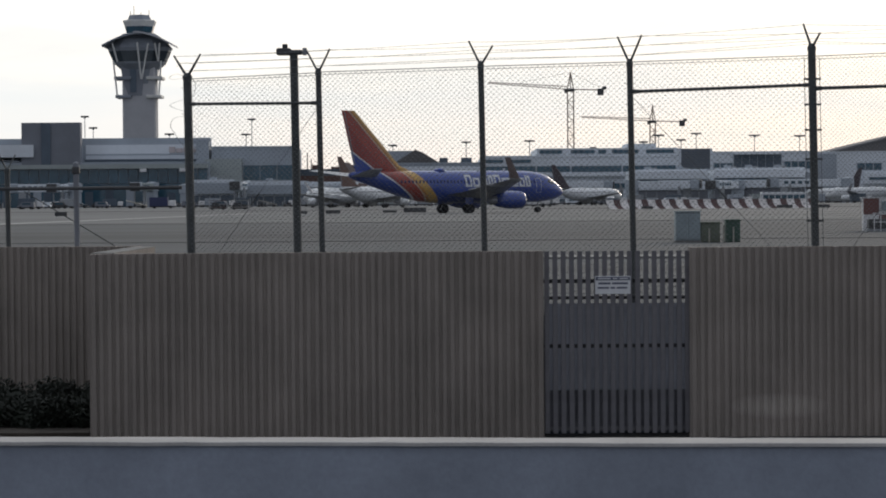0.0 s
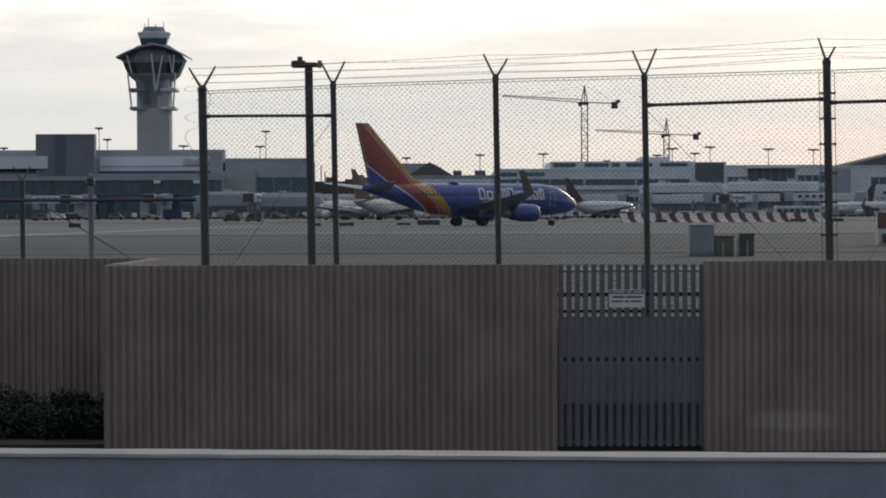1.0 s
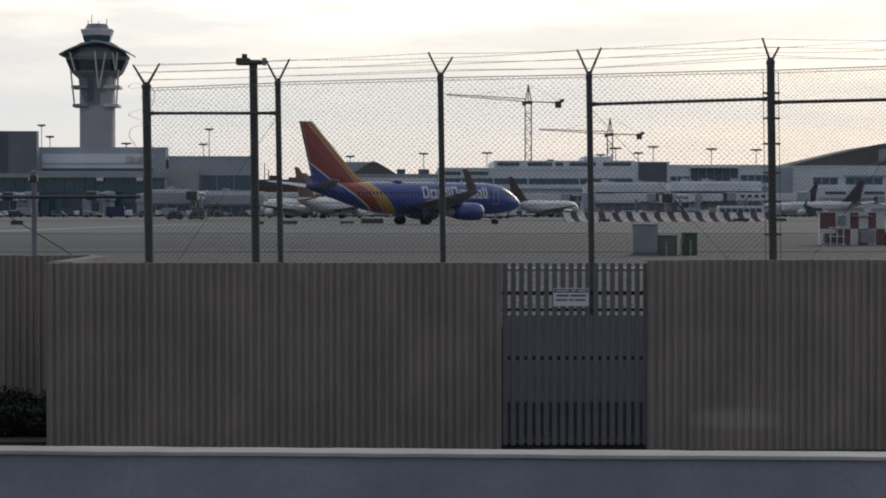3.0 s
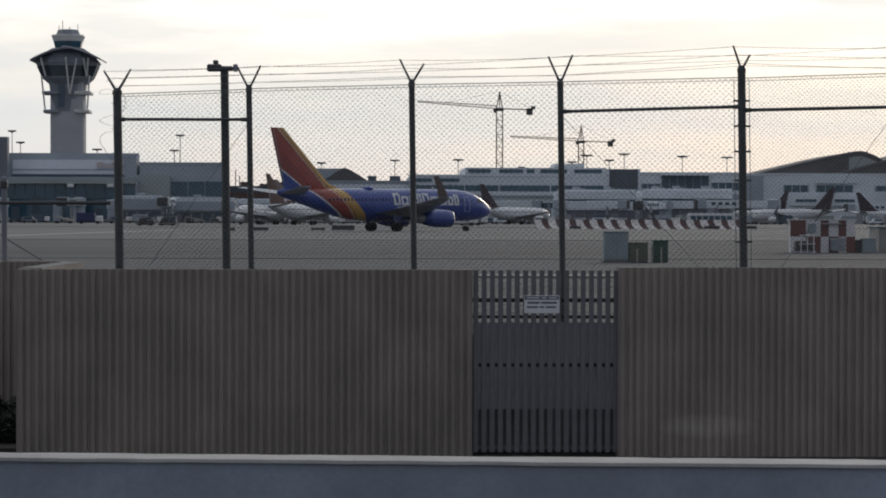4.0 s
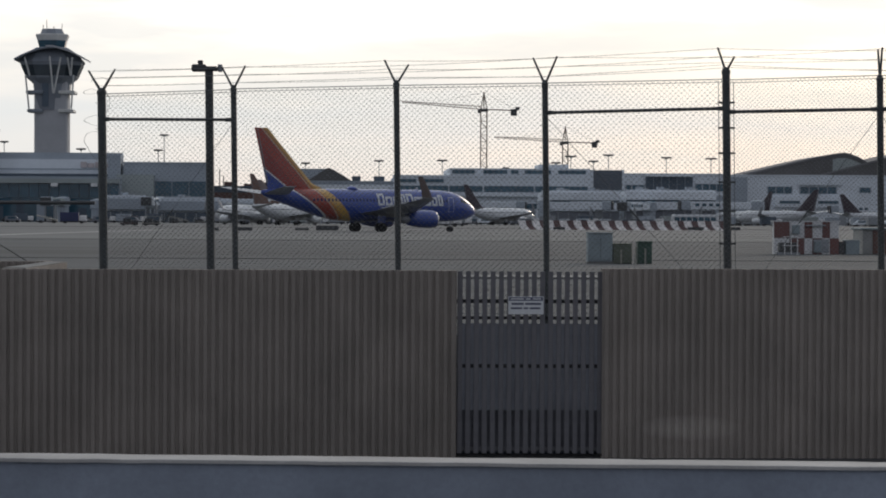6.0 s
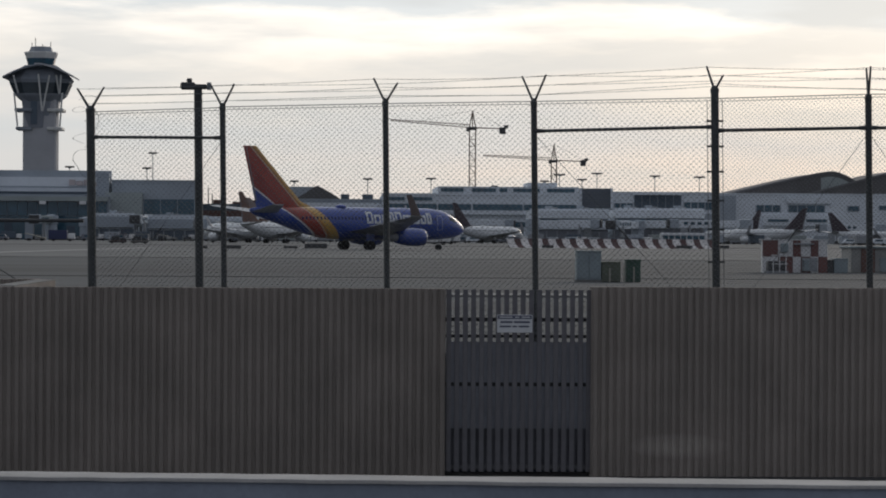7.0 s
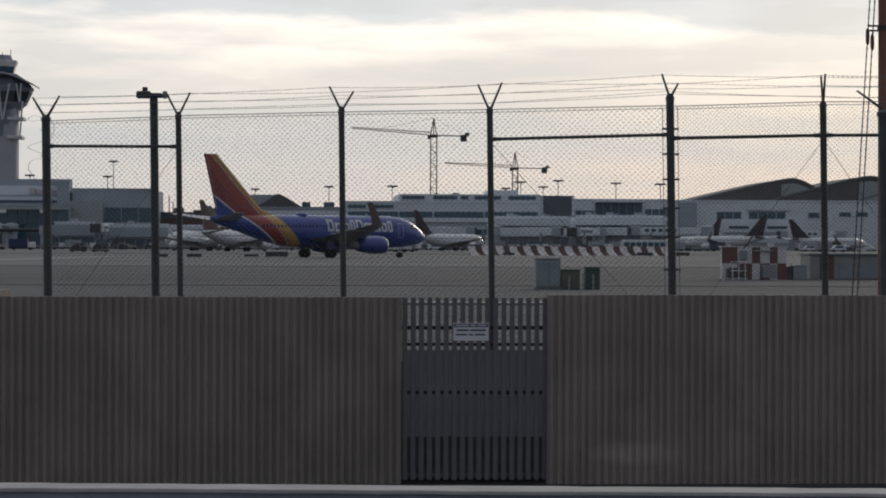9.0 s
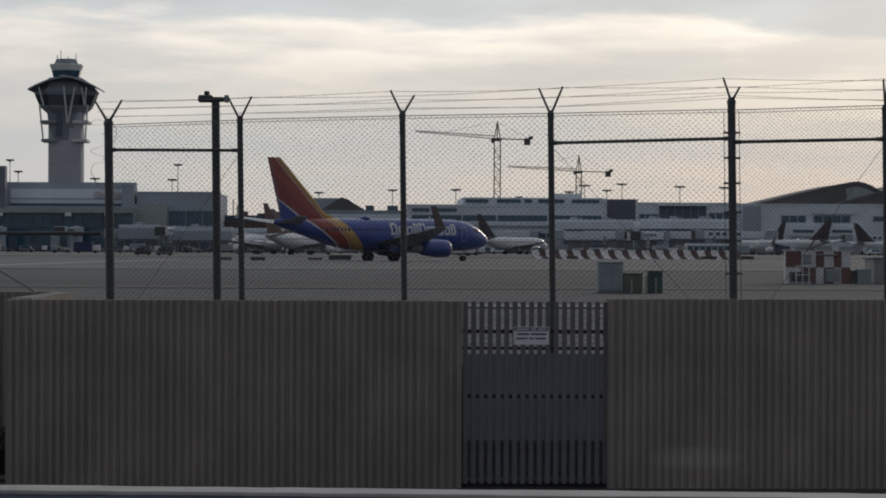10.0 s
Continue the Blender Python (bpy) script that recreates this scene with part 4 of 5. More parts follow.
t2 = building("terminal_middle", -92.7, -59.4, 1010, 50, 25.2, BUILD_GREY, "grey concrete terminal block with a dark window band")
part("stair_tower", boxes((-6.0, -1.0, -1.5, 4, 17.5, 26.8)), BUILD_GREY, t2)
window_row(t2, 12.6, 33.0, 10.6, 16.5, 3, mull=0.12)
window_row(t2, 13.0, 33.0, 4.0, 6.0, 6)
part("wall_panel", boxes((-2.4, 12.3, -4.0, 0, 8.0, 19.1)), BUILD_TAN, t2)
part("lower_wall", boxes((0, 33.3, -3.0, 0, 0, 9.0)), BUILD_TAN, t2)

t3 = building("terminal_low", -59.2, -30.5, 1040, 60, 16.2, BUILD_DARK, "low dark terminal link building with roof plant")
for a, b, z in ((5, 9, 17.0), (13, 17, 16.2), (21, 26, 16.9)):
    part("roof_plant", boxes((a, b, 5, 12, 14.4, z)), BROWN, t3)
part("red_band", boxes((0, 28.7, -0.5, 0, 9.0, 12.5)), BROWN, t3)
for x, h in ((3.2, 22.0), (4.8, 19.5), (22.5, 18.5)):
    part("roof_antenna", rods([((x, 3, 14.4), (x, 3, h))], 0.22, 5), STEEL_D, t3)

t4 = building("terminal_gabled", -32.0, 16.0, 1005, 70, 18.0, BUILD_GREY, "grey terminal block with a gabled hall on its roof")
part("hall", boxes((1.8, 21.0, 3, 30, 16.2, 21.9)), BUILD_GREY, t4)
bm = bmesh.new()
loft(bm, [[(11.5, y, 16.2), (21.2, y, 22.3), (23.6, y, 21.4), (31.5, y, 16.6)] for y in (1.5, 32)])
part("gable_roof", bm, ROOF_DARK, t4, "dark gabled roof")
part("roof_unit", boxes((30.8, 34.2, 4, 8, 16.3, 19.0)), BUILD_DARK, t4)
part("roof_unit", boxes((39.5, 43.8, 4, 8, 16.3, 19.0)), BUILD_DARK, t4)
part("wall_panel", boxes((0.5, 47, -0.5, 0, 8.5, 15.5)), BUILD_WHITE, t4)
window_row(t4, 2, 46, 3.5, 6.5, 10)

t5 = building("terminal_long", 15.2, 93.9, 1000, 80, 20.4, BUILD_WHITE, "long white terminal with continuous dark window bands")
part("upper_storey", boxes((22.4, 78.7, 2, 70, 18.6, 22.3)), BUILD_WHITE, t5)
part("roof_penthouse", boxes((58.4, 70.2, 4, 30, 22.3, 24.0)), BUILD_WHITE, t5)
for a, b in ((23.5, 32.5), (36.0, 45.5), (47, 50), (52.5, 63), (66, 77)):
    part("window", boxes((a, b, 1.6, 2.0, 20.2, 21.6)), GLASS, t5)
for a, b in ((2, 9), (12, 20)):
    part("window", boxes((a, b, -0.4, 0.0, 16.6, 17.9)), GLASS, t5)
for a, b in ((2.0, 21.8), (22.4, 35.5), (36.2, 56), (56.6, 77.6)):
    part("window", boxes((a, b, -0.5, 0.0, 12.9, 15.2)), GLASS, t5)
part("ledge", boxes((-0.5, 78.9, -2.2, 0.0, 10.9, 12.5), bevel=0.2), BUILD_WHITE, t5)
for k in range(12):
    part("window", boxes((k * 6.5 + 1, k * 6.5 + 5.6, -0.5, 0.0, 6.2, 8.2)), GLASS, t5)
for k in range(15):
    part("lower_bay", boxes((k * 5.2 + 0.6, k * 5.2 + 4.4, -0.4, 0.0, 0.2, 4.6)), BUILD_DARK if k % 3 else BUILD_GREY, t5)

t6 = building("terminal_right", 94.0, 148.2, 1005, 80, 21.7, BUILD_WHITE, "white terminal wing with a dark louvred block")
part("louvre_block", boxes((1.4, 12.9, -1.2, 0, 14.0, 21.9)), BUILD_DARK, t6, "dark louvred plant block")
for k in range(11):
    part("louvre", boxes((1.5, 12.8, -1.5, -1.2, 14.3 + k * 0.68, 14.6 + k * 0.68)), PENT, t6)
for a, b in ((0.2, 1.4), (12.9, 13.8)):
    part("louvre_pier", boxes((a, b, -1.4, 0, 13.4, 22.0)), BUILD_WHITE, t6)
window_row(t6, 14.5, 22, 12.8, 16.0, 3)
window_row(t6, 22.5, 41.5, 13.8, 19.4, 6, mull=0.09, pane=BUILD_DARK)
window_row(t6, 42.5, 54, 13.6, 16.6, 4)
part("awning", boxes((22, 42, -2.2, 0, 19.4, 20.4)), BUILD_WHITE, t6)
part("lower_wall", boxes((0, 54, -3.2, 0, 0, 12.0)), BUILD_GREY, t6)
window_row(t6, 2, 52, 7.2, 9.4, 9, out=3.5)

t7 = building("international_terminal", 148.4, 300, 1100, 90, 23.2, BUILD_WHITE, "white terminal below sweeping dark curved roofs")
part("grey_bay", boxes((16, 24, -0.6, 0, 6, 21)), BUILD_GREY, t7)
for a, b, z0, z1, n in ((33.0, 43.8, 14.0, 17.0, 3), (47.3, 63.5, 14.0, 17.0, 4), (73.7, 78.7, 14.6, 16.8, 1), (87.6, 92.7, 15.2, 17.0, 1), (95.1, 100.2, 15.2, 17.0, 1), (106, 118, 14, 17, 3)):
    window_row(t7, a, b, z0, z1, n)
part("white_bay", boxes((46.5, 66.0, -1.2, 0, 17.8, 20.6)), BUILD_WHITE, t7)
for a, b in ((36, 49), (53, 66)):
    part("wall_panel", boxes((a, b, -2.0, 0, 8.0, 12.5)), BUILD_WHITE, t7)
    part("window", boxes((a + 2, b - 2, -2.3, -2.0, 9.6, 10.8)), GLASS, t7)


def wave_roof(x0, xp, x1, z0, zp, z1, y):
    bm = bmesh.new()
    rows_r = []
    for k in range(25):
        f = k / 24
        x = x0 + (x1 - x0) * f
        if x < xp:
            g = (x - x0) / (xp - x0)
            z = z0 + (zp - z0) * (1.07 * g - 0.07 * g ** 8)
        else:
            g = (x - xp) / (x1 - xp)
            z = zp + (z1 - zp) * g ** 1.7
        rows_r.append([(x, y, z0 - 2.5), (x, y, z), (x, y + 70, z), (x, y + 70, z0 - 2.5)])
    loft(bm, rows_r)
    roof = part("wave_roof", bm, ROOF_DARK, t7, "sweeping dark metal roof")
    edge = bmesh.new()
    loft(edge, [[(a[1][0], y - 0.5, a[1][2] - 0.5), (a[1][0], y - 0.5, a[1][2] + 0.25), (a[1][0], y, a[1][2] + 0.25), (a[1][0], y, a[1][2] - 0.5)] for a in rows_r])
    part("roof_edge", edge, ROOF_EDGE, roof)
    # pale clerestory wall under the falling end of the wave
    pale = bmesh.new()
    loft(pale, [[(a[1][0], y - 0.3, z0 - 1.0), (a[1][0], y - 0.3, max(z0 - 0.8, a[1][2] - 2.2)), (a[1][0], y - 0.05, max(z0 - 0.8, a[1][2] - 2.2)), (a[1][0], y - 0.05, z0 - 1.0)]
                for a in rows_r if xp - 7 < a[1][0] < x1])
    part("clerestory", pale, BUILD_TAN, roof, "pale clerestory wall under the roof")
    return roof


wave_roof(19.5, 67.0, 84.0, 21.6, 32.1, 23.0, 4)
wave_roof(54.0, 101.0, 122.0, 21.6, 33.2, 26.0, 2)
wave_roof(94.0, 135.0, 156.0, 21.6, 33.2, 27.0, 2)


def pier(name, x0, x1, y, top, label, tiers):
    ob = building(name, x0, x1, y, 24, top, BUILD_WHITE, label, "pier")
    w = x1 - x0
    for z0, z1, mat, out in tiers:
        part("facade_band", boxes((-0.4, w + 0.4, -out, 0.0, z0, z1), bevel=0.1), mat, ob)
    n = int(w / 4)
    for k in range(n):
        part("post", boxes((k * 4 + 1.8, k * 4 + 2.2, -1.6, -1.2, 0, tiers[0][0])), GALV, ob)
        part("window", boxes((k * 4 + 0.5, k * 4 + 3.4, -tiers[-1][3] - 0.15, -tiers[-1][3] + 0.02, tiers[-1][0] - 1.2, tiers[-1][0] - 0.3)), GLASS, ob)
    return ob


pier("boarding_pier", 103, 136.5, 950, 14.4, "pale two-tier boarding pier with dark window strips", ((5.8, 8.8, BUILD_WHITE, 2.0), (0.2, 5.6, PENT, 0.8), (8.8, 9.5, BUILD_DARK, 0.6), (9.6, 12.7, BUILD_WHITE, 1.6)))
pier("boarding_pier", 71, 100, 952, 14.0, "pale low boarding pier below the terminal", ((5.2, 8.4, BUILD_WHITE, 1.6), (0.2, 5.0, PENT, 0.8), (8.4, 9.2, BUILD_DARK, 0.6), (9.3, 12.3, BUILD_WHITE, 1.4)))
pier("boarding_pier", -95, -80, 962, 11.4, "pale low boarding pier beside the tan block", ((5.0, 9.2, BUILD_GREY, 1.6), (0.2, 4.4, BUILD_DARK, 0.8)))
pier("boarding_pier", -74, -52, 955, 10.6, "grey low boarding pier behind ramp vehicles", ((4.6, 8.2, BUILD_GREY, 1.6), (0.2, 4.0, BUILD_DARK, 0.8)))
pier("boarding_pier", -50, -22, 940, 9.4, "grey low boarding pier behind the parked aircraft", ((4.4, 7.4, BUILD_GREY, 1.6), (0.2, 4.2, BUILD_DARK, 0.8)))


for ob_x, ob_y, hgt in ((108, 950, 14.4), (116, 950, 14.4), (127, 950, 14.4), (78, 952, 14.0), (90, 952, 14.0), (-88, 962, 11.4), (-66, 955, 10.6)):
    unit = thing("rooftop_unit", pose(ob_x, ob_y + 3, hgt + 0.7), "pale rooftop air unit on the boarding pier", "air unit", "air units on the piers")
    part("casing", boxes((-1.3, 1.3, -0.9, 0.9, 0, 1.1), bevel=0.08), BUILD_GREY, unit)
    part("duct", boxes((1.3, 3.4, -0.4, 0.4, 0.1, 0.6), bevel=0.05), GALV, unit)

bus = thing("apron_bus", pose(81.5, 600, AIR + 0.02), "long white apron bus parked beyond the blast fence", "bus")
part("bus_body", boxes((-5.6, 5.6, -1.3, 1.3, 0.4, 3.1), bevel=0.25), AIR_WHITE, bus)
for k in range(7):
    part("bus_window", boxes((-5.1 + k * 1.45, -3.85 + k * 1.45, -1.33, -1.28, 1.5, 2.5)), GLASS, bus)
for wx in (-3.6, 3.6):
    for s_ in (-1, 1):
        part("wheel", turned([(0.48, -0.15), (0.48, 0.15)], 14, pose(wx, s_ * 1.15, 0.48, 90)), RUBBER, bus)


# ---- cranes ----
def tower_crane(x, y, top, jib_z, reach, counter, base, tilt, width):
    ob = thing("tower_crane", pose(x, y, base), "rust-orange lattice tower crane above the terminal roof", "crane", "cranes over the terminal")
    h = width / 2
    J = jib_z - base
    for sx in (-h, h):
        for sy in (-h, h):
            part("mast_leg", rods([((sx, sy, 0), (sx, sy, J))], 0.24, 5), CRANE, ob)
    lace = []
    k, z = 0, 0.0
    while z < J - width:
        for sy in (-h, h):
            lace.append(((-h, sy, z), (h, sy, z + width)) if k % 2 else ((h, sy, z), (-h, sy, z + width)))
            lace.append(((-h, sy, z), (h, sy, z)))
        z += width * 1.1
        k += 1
    tagged(part("mast_lacing", rods(lace, 0.14, 4), CRANE, ob), kind="stuff")
    part("slewing_ring", turned([(h * 1.3, J - 0.6), (h * 1.5, J + 0.4), (h * 1.2, J + 1.0)], 10), STEEL_D, ob)
    apex = (0, 0, top - base)
    part("apex_frame", rods([((-h, 0, J + 0.5), apex), ((h, 0, J + 0.5), apex), ((0, 0, J + 0.5), apex)], 0.28, 5), CRANE, ob)
    part("operator_cab", boxes((-h - 1.6, -h, -1, 1, J - 1.4, J + 0.9), bevel=0.2), STEEL_D, ob)
    jl = Vector((-reach, 0, J + tilt * reach))
    root = Vector((-h, 0, J + 0.6))
    chords = [(root, jl), (root + Vector((0, 0, 1.6)), jl + Vector((0, 0, 0.6)))]
    part("jib_chord", rods(chords, 0.2, 5), CRANE, ob)
    lat = []
    n = int(reach / 2.0)
    for i in range(n):
        a = root.lerp(jl, i / n)
        b = (root + Vector((0, 0, 1.6))).lerp(jl + Vector((0, 0, 0.6)), (i + 0.5) / n)
        c = root.lerp(jl, (i + 1) / n)
        lat += [(a, b), (b, c)]
    tagged(part("jib_lacing", rods(lat, 0.12, 4), CRANE, ob), kind="stuff")
    end = Vector((counter, 0, J + 0.2))
    part("counter_jib", rods([((h, -0.6, J + 0.6), end), ((h, 0.6, J + 0.6), end + Vector((0, 0.6, 0)))], 0.3, 5), CRANE, ob)
    part("counterweight", boxes((counter - 3.6, counter - 0.4, -1.1, 1.1, J - 2.6, J + 0.9), bevel=0.15), STEEL_D, ob)
    part("winch", boxes((counter - 1.2, counter + 1.0, -0.7, 0.7, J + 0.4, J + 2.0), bevel=0.1), STEEL_D, ob)
    part("pendant", rods([(apex, root.lerp(jl, 0.62) + Vector((0, 0, 1.2))), (apex, end)], 0.07, 4), STEEL_D, ob)
    return ob


tower_crane(66.5, 1300, 69.5, 60.0, 42.5, 17.5, AIR, 0.094, 3.2)
tower_crane(125.6, 1500, 59.8, 49.6, 42.5, 19.5, AIR, 0.072, 3.2)


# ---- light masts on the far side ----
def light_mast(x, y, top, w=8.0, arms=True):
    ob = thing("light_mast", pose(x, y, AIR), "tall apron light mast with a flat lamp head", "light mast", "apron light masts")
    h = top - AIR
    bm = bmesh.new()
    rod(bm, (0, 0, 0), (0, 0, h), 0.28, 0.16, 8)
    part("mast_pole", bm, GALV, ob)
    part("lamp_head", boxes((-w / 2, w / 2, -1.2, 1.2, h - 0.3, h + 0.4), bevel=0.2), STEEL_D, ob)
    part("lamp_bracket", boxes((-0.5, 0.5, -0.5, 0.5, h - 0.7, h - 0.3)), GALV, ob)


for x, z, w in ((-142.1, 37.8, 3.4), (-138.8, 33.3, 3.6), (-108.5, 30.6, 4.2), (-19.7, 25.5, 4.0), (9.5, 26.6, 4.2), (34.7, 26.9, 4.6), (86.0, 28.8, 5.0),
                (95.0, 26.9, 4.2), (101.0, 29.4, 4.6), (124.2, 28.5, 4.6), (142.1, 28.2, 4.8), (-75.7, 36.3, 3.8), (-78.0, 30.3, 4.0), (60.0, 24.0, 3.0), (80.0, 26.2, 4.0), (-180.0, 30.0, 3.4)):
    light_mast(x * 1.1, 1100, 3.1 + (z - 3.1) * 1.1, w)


# ---- jet bridges and ramp vehicles ----
def jet_bridge(x, y, length, turn, z=5.2, mat=None):
    ob = thing("jet_bridge", pose(x, y, AIR, 0, 0, turn), "pale boxy passenger boarding bridge on wheeled legs", "jet bridge", "boarding bridges")
    mat = mat or BUILD_WHITE
    part("tunnel", boxes((0, length * 0.55, -1.6, 1.6, z, z + 3.0), bevel=0.12), mat, ob)
    part("inner_tunnel", boxes((length * 0.5, length, -1.3, 1.3, z + 0.2, z + 2.8), bevel=0.12), mat, ob)
    for k in range(5):
        part("tunnel_window", boxes((length * (0.08 + 0.1 * k), length * (0.14 + 0.1 * k), -1.68, -1.6, z + 1.2, z + 2.3)), GLASS, ob)
    part("cab", boxes((-3.2, 0.2, -2.2, 2.2, z - 0.3, z + 3.3), bevel=0.3), BUILD_GREY, ob)
    part("canopy", boxes((-3.9, -3.2, -2.0, 2.0, z, z + 3.1), bevel=0.2), STEEL_D, ob)
    part("rotunda", turned([(2.4, 0.0), (2.4, z - 0.2), (2.8, z - 0.1), (2.8, z + 3.2), (0.3, z + 3.6)], 14, pose(length, 0, 0)), BUILD_GREY, ob)
    for s in (-1, 1):
        part("leg", boxes((4.0, 4.6, s * 1.9 - 0.25, s * 1.9 + 0.25, 0.8, z + 1.0)), GALV, ob)
        part("wheel", turned([(0.7, -0.25), (0.7, 0.25)], 12, pose(4.3, s * 1.9, 0.7, 90)), RUBBER, ob)
    part("stair", boxes((0.4, 3.2, -2.9, -2.2, 0.2, z)), GALV, ob)


for x, y, ln, tn in ((-117, 962, 26, 84), (-164, 970, 22, 8), (-149, 965, 20, 80), (-92, 975, 26, 60), (-75, 965, 24, 172), (-52, 970, 26, 8), (-38, 960, 22, 5), (92, 930, 22, 168), (100, 926, 24, 62), (124, 930, 26, 5), (-77, 940, 20, 82),
                     (62, 962, 24, 176), (30, 965, 24, 5), (150, 1060, 26, 176), (205, 1062, 24, 5)):
    jet_bridge(x, y, ln, tn, 5.4 + (x * 13 % 5) * 0.25, BUILD_WHITE if int(x) % 3 else BUILD_TAN)


def ramp_vehicle(x, y, kind, turn, col, label):
    ob = thing({"truck": "service_truck", "cart": "baggage_cart", "loader": "belt_loader", "van": "ramp_van"}[kind], pose(x, y, AIR + 0.02, 0, 0, turn), label, "ramp vehicle", "vehicles on the apron")
    L, H = {"truck": (7.5, 3.2), "cart": (3.6, 1.9), "loader": (6.5, 1.3), "van": (5.0, 2.1)}[kind]
    r = 0.42 if kind != "cart" else 0.25
    for wx in (L * 0.3, -L * 0.32):
        for s in (-1, 1):
            part("wheel", turned([(r, -0.13), (r, 0.13)], 12, pose(wx, s * 0.95, r, 90)), RUBBER, ob)
    part("chassis", boxes((-L / 2, L / 2, -1.0, 1.0, r * 0.8, r * 0.8 + 0.3), bevel=0.05), STEEL_D, ob)
    b = r * 0.8 + 0.3
    if kind == "truck":
        part("cargo_box", boxes((-L / 2, L * 0.2, -1.15, 1.15, b, H), bevel=0.06), col, ob)
        part("driver_cab", boxes((L * 0.23, L / 2, -1.1, 1.1, b, H * 0.72), bevel=0.2), WHITE, ob)
        part("windscreen", boxes((L / 2 - 0.05, L / 2 + 0.02, -0.9, 0.9, H * 0.42, H * 0.66)), GLASS, ob)
    elif kind == "van":
        bm = bmesh.new()
        loft(bm, [[(-L / 2, y_, b), (-L / 2 + 0.15, y_ * 0.95, H), (L * 0.22, y_ * 0.95, H), (L * 0.36, y_, H * 0.6), (L / 2, y_, H * 0.5), (L / 2, y_, b)] for y_ in (-1.0, 1.0)])
        part("body", bm, col, ob)
        for s in (-1, 1):
            part("side_window", boxes((-L * 0.3, L * 0.2, s * 1.0 - 0.02, s * 1.0 + 0.02, H * 0.62, H * 0.88)), GLASS, ob)
    elif kind == "cart":
        part("deck", boxes((-L / 2, L / 2, -0.9, 0.9, b, b + 0.12)), col, ob)
        part("roof", boxes((-L / 2, L / 2, -0.9, 0.9, H, H + 0.08)), col, ob)
        for sx in (-1, 1):
            part("end_frame", boxes((sx * L / 2 - 0.06, sx * L / 2 + 0.06, -0.9, 0.9, b, H)), GALV, ob)
        part("luggage", boxes((-L * 0.35, L * 0.1, -0.7, 0.7, b + 0.12, H * 0.8), (L * 0.14, L * 0.4, -0.6, 0.6, b + 0.12, H * 0.6), bevel=0.05), STEEL_D, ob)
    else:
        bm = bmesh.new()
        loft(bm, [[(-L / 2, y_, b), (L / 2, y_, H * 1.7), (L / 2, y_, H * 1.7 + 0.25), (-L / 2, y_, b + 0.3)] for y_ in (-0.5, 0.5)])
        part("conveyor", bm, col, ob)
        part("driver_cab", boxes((-L * 0.2, L * 0.05, -1.0, -0.5, b, H * 1.2), bevel=0.08), WHITE, ob)


rnd = random.Random(21)
KINDS = [("truck", GALV, "grey box service truck on the apron"), ("van", STEEL_D, "dark ramp van parked on the apron"), ("loader", STEEL_D, "dark belt loader on the apron"), ("truck", BUILD_DARK, "dark fuel truck on the apron"), ("cart", TIMBER, "covered baggage cart loaded with bags"), ("loader", TIMBER, "tan belt loader on the apron"),
         ("van", BUILD_WHITE, "white ramp van parked on the apron"), ("cart", GALV, "grey baggage cart on the apron"), ("truck", BUILD_TAN, "tan catering truck by the terminal"), ("van", PENT, "grey ramp van parked on the apron"), ("truck", BUILD_GREY, "pale grey lift truck on the apron")]
for k in range(88):
    x = -175 + k * 4.6 + rnd.uniform(-3, 3)
    y = rnd.uniform(850, 955) if rnd.random() < 0.75 else rnd.uniform(720, 850)
    kd, col, lab = rnd.choice(KINDS)
    ramp_vehicle(x * y / 1000, y, kd, rnd.choice((0, 180, 8, 172, 90)), col, lab)
ramp_vehicle(-80.2, 720, "truck", 2, AIR_NAVY, "blue box truck with a white cab on the apron")
ramp_vehicle(-46.5, 520, "cart", 4, BROWN, "dark baggage cart on the apron")
ramp_vehicle(-42.0, 520, "cart", 2, TIMBER, "tan baggage cart on the apron")
ramp_vehicle(20.0, 560, "truck", 5, WHITE, "white service truck on the apron")
ramp_vehicle(24.5, 620, "loader", 5, STEEL_D, "dark belt loader on the apron")

# parked aircraft
S = "parked aircraft"


def parked(x, y, turn, tail, label, size=1.0):
    airliner("parked_airliner", pose(x, y, AIR + 0.02, 0, 0, turn) @ Matrix.Scale(size, 4), label, AIR_WHITE, tail, AIR_WHITE, AIR_GREY, group=S)


parked(57, 800, 45, AIR_RED, "white parked airliner with a dull red tail")
parked(-8, 640, 58, AIR_ORANGE, "white parked airliner with an orange tail beside a boarding bridge")
parked(-38, 690, 128, AIR_ORANGE, "white parked airliner with an orange-brown tail")
parked(134.0, 880, 140, AIR_RED, "white parked airliner with a dark red tail", 1.0)
parked(204.5, 905, 10, AIR_RED, "white parked airliner seen from the side, dark red tail", 0.92)
parked(138.0, 962, 122, AIR_RED, "white parked airliner nosed up to the terminal", 1.02)
parked(-152, 800, 12, AIR_NAVY, "white parked airliner beside the dark glass concourse")

